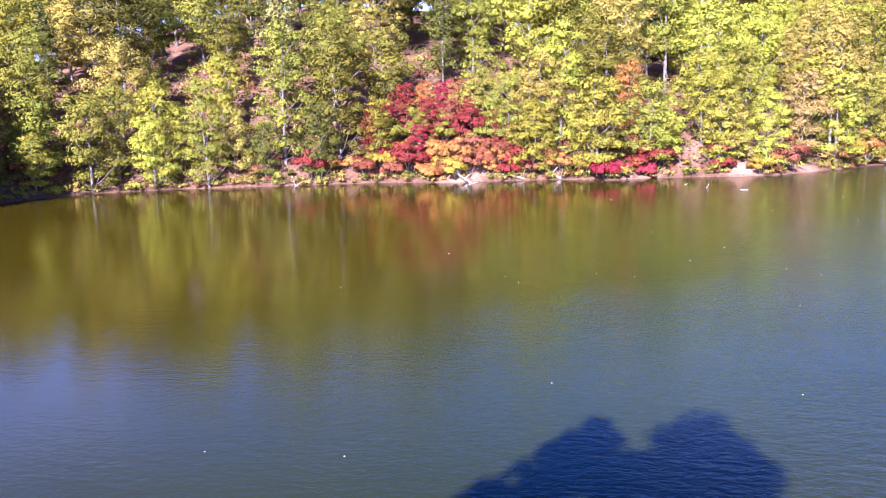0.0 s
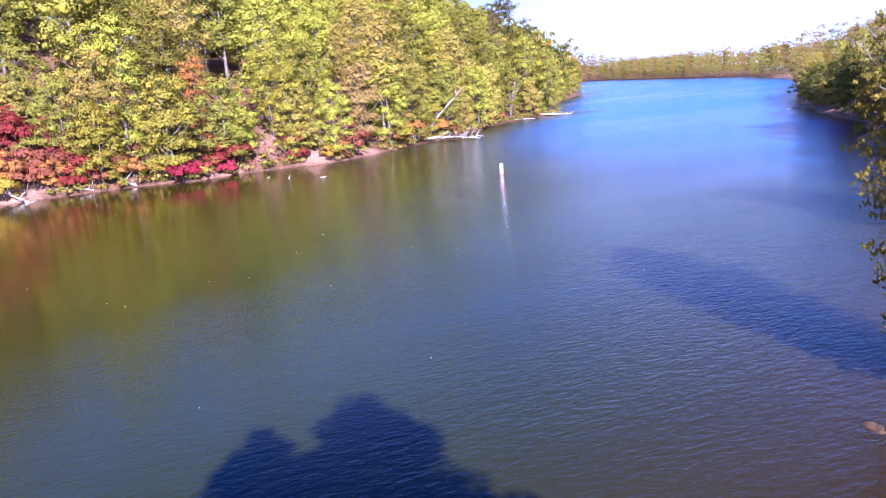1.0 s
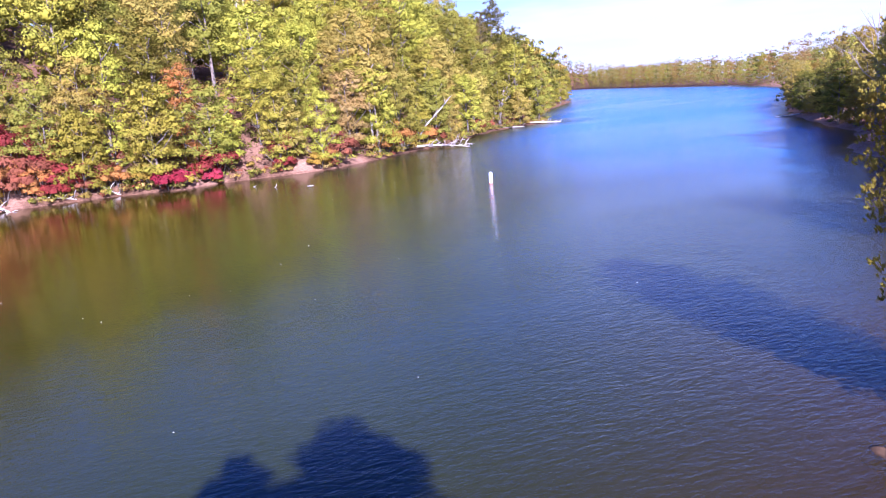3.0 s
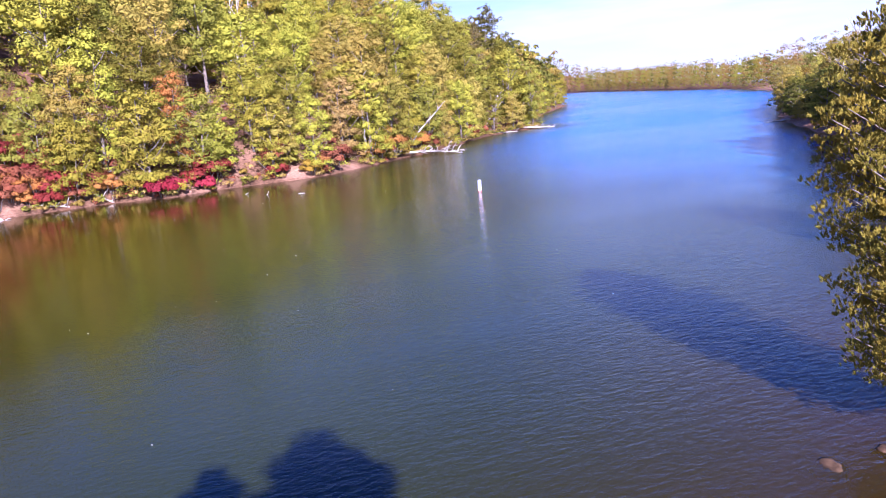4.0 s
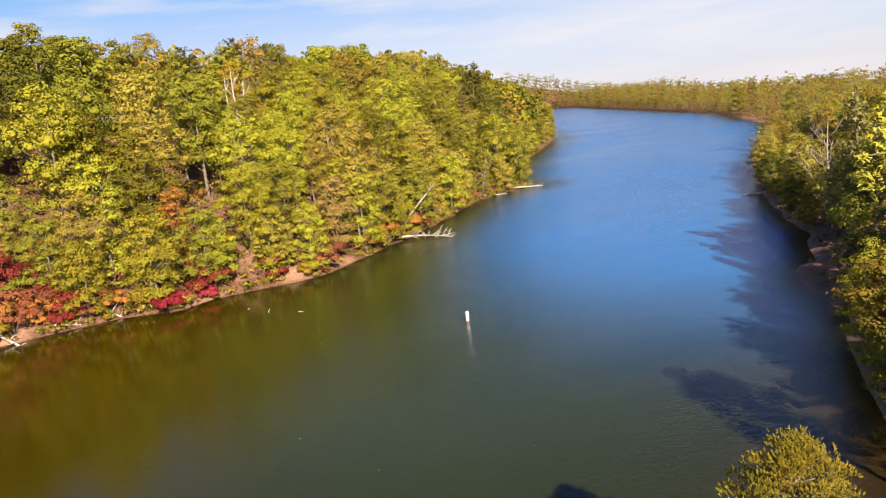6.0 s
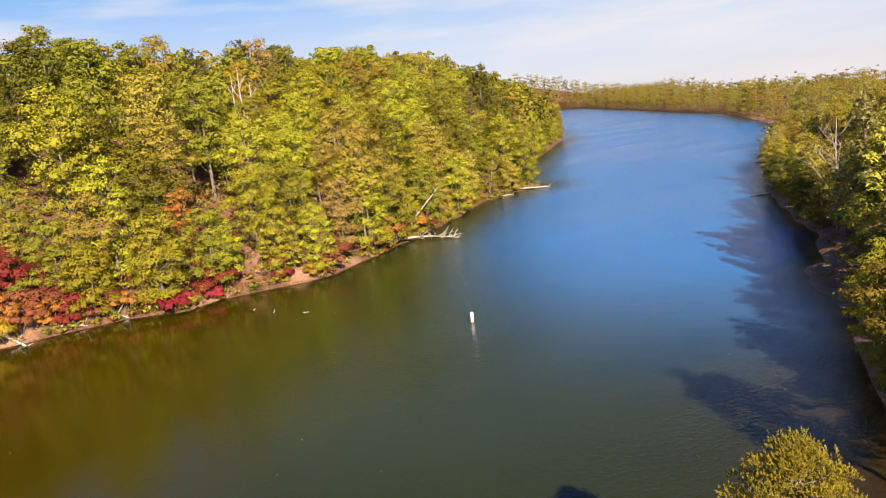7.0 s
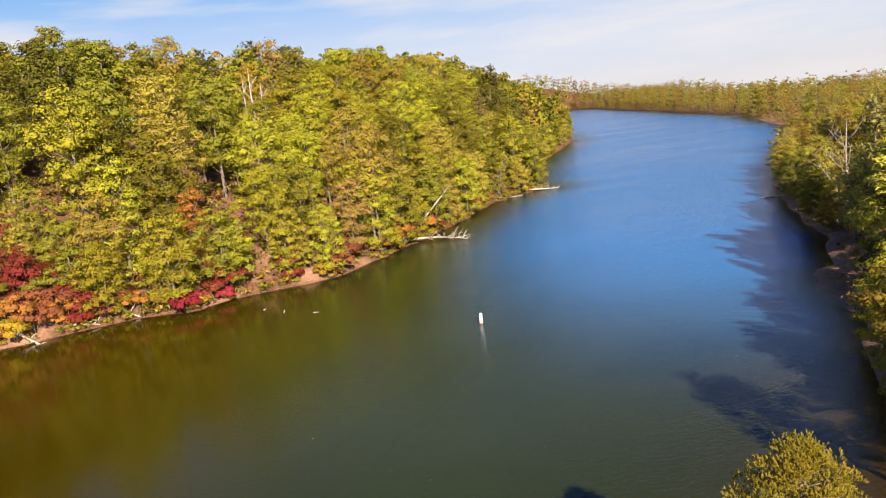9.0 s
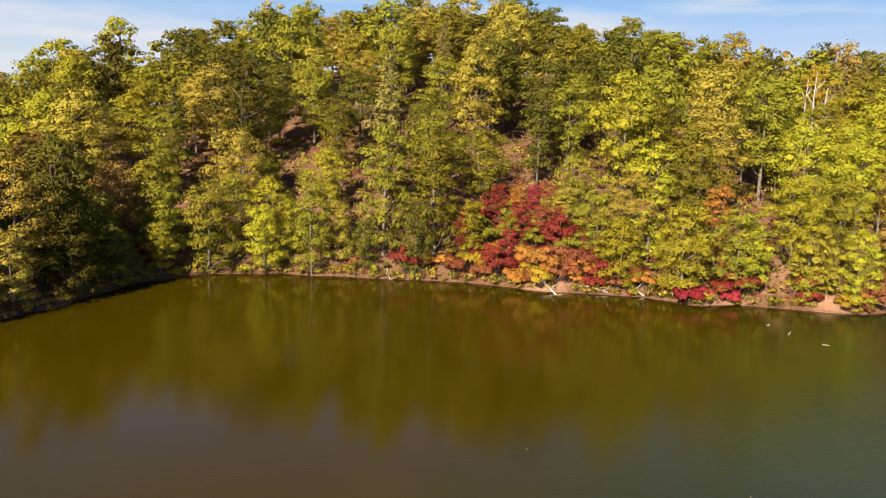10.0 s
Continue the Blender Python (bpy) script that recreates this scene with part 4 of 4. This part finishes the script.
def fallen_leaves(seed):
    """Dry leaves strewn over the near bank."""
    r = np.random.default_rng(seed)
    xs, ys = r.uniform(28, 112, 30000), r.uniform(-4, 72, 30000)
    d = shore_distance(xs, ys)
    ok = (d > 0.15) & (d < 9) & (hill_side(xs, ys) < 0.5)
    xs, ys, zs = xs[ok], ys[ok], land_height(xs[ok], ys[ok], d[ok]) + 0.04
    n = len(xs)
    a, s = r.uniform(0, 6.28, n), r.uniform(0.05, 0.13, n)
    corner = np.stack([np.stack([xs + s * np.cos(a + q) * (1.5 if k % 2 else 0.8), ys + s * np.sin(a + q) * (1.5 if k % 2 else 0.8), zs + 0.05 * r.random(n)], 1) for k, q in enumerate((0, 1.57, 3.14, 4.71))], 1)
    top = tagged(new("fallen_leaves"), "dry tan and rust leaves strewn over the clay bank", "leaves", kind="stuff")
    for k, m in enumerate(("tan", "rust", "olive")):
        v = corner[k::3].reshape(-1, 3)
        mesh_object("leaf_litter", v, np.arange(len(v)).reshape(-1, 4).tolist(), LEAF[m], top)


fallen_leaves(67)


# ---------------------------------------------------------------- dead wood, drift and small things
def fallen_log(name, path, radius, twigs, seed, label, mat=DEAD_WOOD, category="log"):
    """A bleached stem lying along the path, with broken limbs."""
    rng = np.random.default_rng(seed)
    thing = tagged(new(name), label, category)
    pts = [Vector(p) for p in path]
    base = pts[0].copy()
    thing.location = base
    pts = [p - base for p in pts]
    v, f = [], []
    tube(v, f, pts, [radius * (1 - 0.6 * k / (len(pts) - 1)) for k in range(len(pts))], 8)
    mesh_object("stem", v, f, mat, thing, smooth_faces=True)
    for k in range(twigs):
        v, f = [], []
        s = 0.25 + 0.75 * (k + 0.5) / twigs
        i = min(int(s * (len(pts) - 1)), len(pts) - 2)
        root = pts[i].lerp(pts[i + 1], s * (len(pts) - 1) - i)
        along = (pts[i + 1] - pts[i]).normalized()
        side = along.cross(Vector((0, 0, 1))).normalized() * (1 if k % 2 else -1)
        far = (along * rng.uniform(0.2, 0.8) + side * rng.uniform(0.4, 1.0) + Vector((0, 0, rng.uniform(0.1, 0.9)))) * rng.uniform(0.8, 1.9)
        tube(v, f, [root, root + far * 0.5 + Vector((0, 0, 0.12)), root + far], [radius * 0.42, radius * 0.26, 0.015], 5)
        mesh_object("limb", v, f, mat, thing, smooth_faces=True)
    return thing


fallen_log("fallen_log", [(1.8, 91.6, 2.2), (3.6, 90.0, 1.2), (5.2, 88.0, 0.35), (6.4, 86.6, -0.25)], 0.24, 5, 1, "bleached fallen trunk sliding from the bank into the water")
fallen_log("fallen_log", [(8.5, 91.3, 0.7), (10.6, 90.6, 0.7), (12.6, 90.2, 0.25)], 0.20, 6, 2, "grey root tangle lying on the clay bank")
fallen_log("fallen_log", [(15.4, 92.2, 1.3), (16.6, 91.0, 0.5), (17.6, 90.4, 0.0)], 0.16, 4, 3, "crooked bleached root at the waterline")
fallen_log("fallen_log", [(-19.0, 89.2, 1.1), (-18.2, 87.9, 0.3), (-17.6, 87.0, -0.2)], 0.12, 3, 4, "thin broken stick leaning into the lake")
def fallen_crown(seed, root, tip, radius, limbs, label):
    """A toppled dead tree: a bleached stem on the water with a fan of bare, forked limbs."""
    r = np.random.default_rng(seed)
    thing = tagged(new("fallen_tree"), label, "dead tree")
    root, tip = Vector(root), Vector(tip)
    thing.location = root
    end = tip - root
    along = end.normalized()
    side = Vector((-along.y, along.x, 0)).normalized()
    v, f = [], []
    bow = [end * k + Vector((0, 0, 0.25 * math.sin(3.1 * k))) + side * 0.3 * math.sin(4 * k) for k in (0, 0.25, 0.5, 0.75, 1)]
    tube(v, f, bow, [radius * (1 - 0.75 * k) for k in (0, 0.25, 0.5, 0.75, 1)], 8)
    mesh_object("stem", v, f, DEAD_WOOD, thing, smooth_faces=True)
    for k in range(limbs):
        v, f = [], []
        s = 0.2 + 0.78 * (k + r.random()) / limbs
        start = end * s + Vector((0, 0, 0.2 * math.sin(3.1 * s)))
        way = (along * r.uniform(0.1, 1.0) + side * r.normal() * 0.9 + Vector((0, 0, r.uniform(-0.1, 0.9)))).normalized()
        length = r.uniform(0.9, 2.6)
        droop = Vector((0, 0, -0.35 * length * r.random()))
        path = [start, start + way * length * 0.4, start + way * length * 0.75 + droop * 0.4, start + way * length + droop]
        tube(v, f, path, [0.085, 0.06, 0.04, 0.012], 5)
        limb = mesh_object("limb", v, f, DEAD_WOOD, thing, smooth_faces=True)
        for q in range(4):
            v, f = [], []
            fork = path[1].lerp(path[3], r.random())
            twig = (way + Vector(r.normal(size=3)) * 0.7).normalized() * r.uniform(0.3, 0.9)
            tube(v, f, [fork, fork + twig * 0.5 + Vector((0, 0, 0.05)), fork + twig], [0.035, 0.025, 0.008], 4)
            mesh_object("twig", v, f, DEAD_WOOD, limb, smooth_faces=True)
    return thing


fallen_crown(5, (61.8, 106.4, 0.7), (69.6, 101.2, 0.12), 0.22, 20, "toppled bleached tree with bare forked limbs in the water")
fallen_log("leaning_snag", [(63.0, 109.8, 0.4), (66.5, 110.6, 4.0), (70.0, 111.6, 6.6), (71.5, 112.0, 7.8)], 0.16, 6, 6, "pale dead trunk leaning out over the water", PALE_BARK, "dead tree")
fallen_log("fallen_log", [(95.0, 139.9, 0.5), (99.0, 140.0, 0.2), (103.0, 140.6, 0.05)], 0.2, 4, 7, "bleached log floating along the point")
fallen_log("fallen_log", [(106.0, 145.2, 0.6), (110.5, 144.0, 0.3), (114.5, 143.2, 0.05)], 0.24, 8, 8, "bleached driftwood at the tip of the point")
fallen_log("leaning_snag", [(97.0, 141.5, 0.6), (98.5, 142.5, 4.5), (100.0, 143.6, 8.5)], 0.22, 4, 9, "pale dead trunk leaning out over the water", PALE_BARK, "dead tree")
fallen_log("leaning_snag", [(94.0, 140.5, 0.6), (96.5, 141.0, 4.0), (99.0, 141.6, 7.0)], 0.18, 4, 10, "pale dead trunk leaning out over the water", PALE_BARK, "dead tree")
fallen_log("fallen_log", [(124.8, 85.2, 0.30), (123.2, 86.4, 0.15), (121.4, 87.7, 0.05)], 0.20, 0, 11, "bleached log floating off the wooded bank")
fallen_log("floating_branch", [(33.0, 77.6, -0.15), (33.3, 77.4, 0.1), (33.4, 77.3, 0.45)], 0.05, 0, 13, "dead branch standing out of the water", category="branch")
fallen_log("floating_branch", [(36.1, 74.5, 0.0), (36.5, 74.3, 0.03), (36.8, 74.2, 0.0)], 0.045, 0, 14, "dead branch floating flat on the water", category="branch")
fallen_log("floating_branch", [(31.4, 81.0, 0.0), (31.6, 80.8, 0.08), (31.7, 80.7, 0.2)], 0.045, 0, 15, "dead branch floating flat on the water", category="branch")

dead = bare_tree("dead_tree", 17, 14.5, 4.2, GREY_WOOD, "bare grey dead tree among the pines on the bank", 9)
dead.matrix_basis = Matrix.Translation((101.8, 55.2, height_at(101.8, 55.2)))
dead = bare_tree("dead_tree", 19, 10.0, 3.2, GREY_WOOD, "bare grey dead tree among the pines on the bank", 7)
dead.matrix_basis = Matrix.Translation((108.5, 63.0, height_at(108.5, 63.0)))
for k, (x, y, h) in enumerate([(44.5, 150.0, 15.5), (46.2, 151.5, 17.0), (48.2, 151.0, 14.0)]):
    dead = bare_tree("dead_tree", 20 + k, h, 3.2, DEAD_WOOD, "bleached bare tree standing above the canopy", 7)
    dead.matrix_basis = Matrix.Translation((x, y, height_at(x, y)))
for x, y, top in [(49.5, 168.0, 41.5), (40.0, 170.0, 40.5), (116.5, 178.0, 31.5), (113.0, 160.0, 23.0)]:
    ground_z = height_at(x, y)
    place(CREST_PINE, x, y, x, (top - ground_z) / 18.0, 1.0, "dark")


def rock(name, x, y, z, size, seed, label):
    rng = np.random.default_rng(seed)
    bm = bmesh.new()
    bmesh.ops.create_icosphere(bm, subdivisions=3, radius=1.0)
    for v in bm.verts:
        n = noise.noise(v.co * 1.3 + Vector((seed, 0, 0))) * 0.45 + noise.noise(v.co * 3.1) * 0.16
        v.co *= 1 + n
        v.co.x *= size[0]
        v.co.y *= size[1]
        v.co.z *= size[2]
    me = bpy.data.meshes.new(name)
    bm.to_mesh(me)
    bm.free()
    me.polygons.foreach_set("use_smooth", np.ones(len(me.polygons), bool))
    me.materials.append(STONE)
    ob = new(name, me)
    ob.location = (x, y, z)
    ob.rotation_euler = (0, 0, rng.uniform(0, 6))
    return tagged(ob, label, "rock")


STONE = bark_material("brown_stone", (0.030, 0.016, 0.007), (0.13, 0.078, 0.042), 2.2)
rock("rock", 31.55, 4.45, -0.17, (0.50, 0.38, 0.22), 3, "brown rock breaking the shallow water")
rock("rock", 33.2, 4.2, -0.12, (0.32, 0.25, 0.2), 5, "small brown stone in the shallows")
# Pale leaves and scum flecks drifting on the lake.
fleck_mat, n_, l_, b_ = material("pale_fallen_leaf", 0.7, 0.3)
b_.inputs["Base Color"].default_value = (0.62, 0.56, 0.44, 1)
rng = np.random.default_rng(77)
fv, ff = [], []
for k in range(110):
    x, y = rng.uniform(5, 85), rng.uniform(4, 75)
    if shore_distance([x], [y])[0] > -1.5:
        continue
    s, a = rng.uniform(0.015, 0.036), rng.uniform(0, 6.28)
    base = len(fv)
    for q in range(5):
        e = a + q * 2 * math.pi / 5
        fv.append((x + s * math.cos(e) * 1.3, y + s * math.sin(e), 0.02 + 0.02 * (q % 2)))
    ff.append(tuple(range(base, base + 5)))
tagged(mesh_object("floating_leaves", fv, ff, fleck_mat), "pale fallen leaves drifting on the water", "leaves", kind="stuff")

for proto in OAKS + HIGH_OAKS + BANK_OAKS + SHORE_TREES + PINES + BUSHES + [CREST_PINE]:
    drop_prototype(proto)
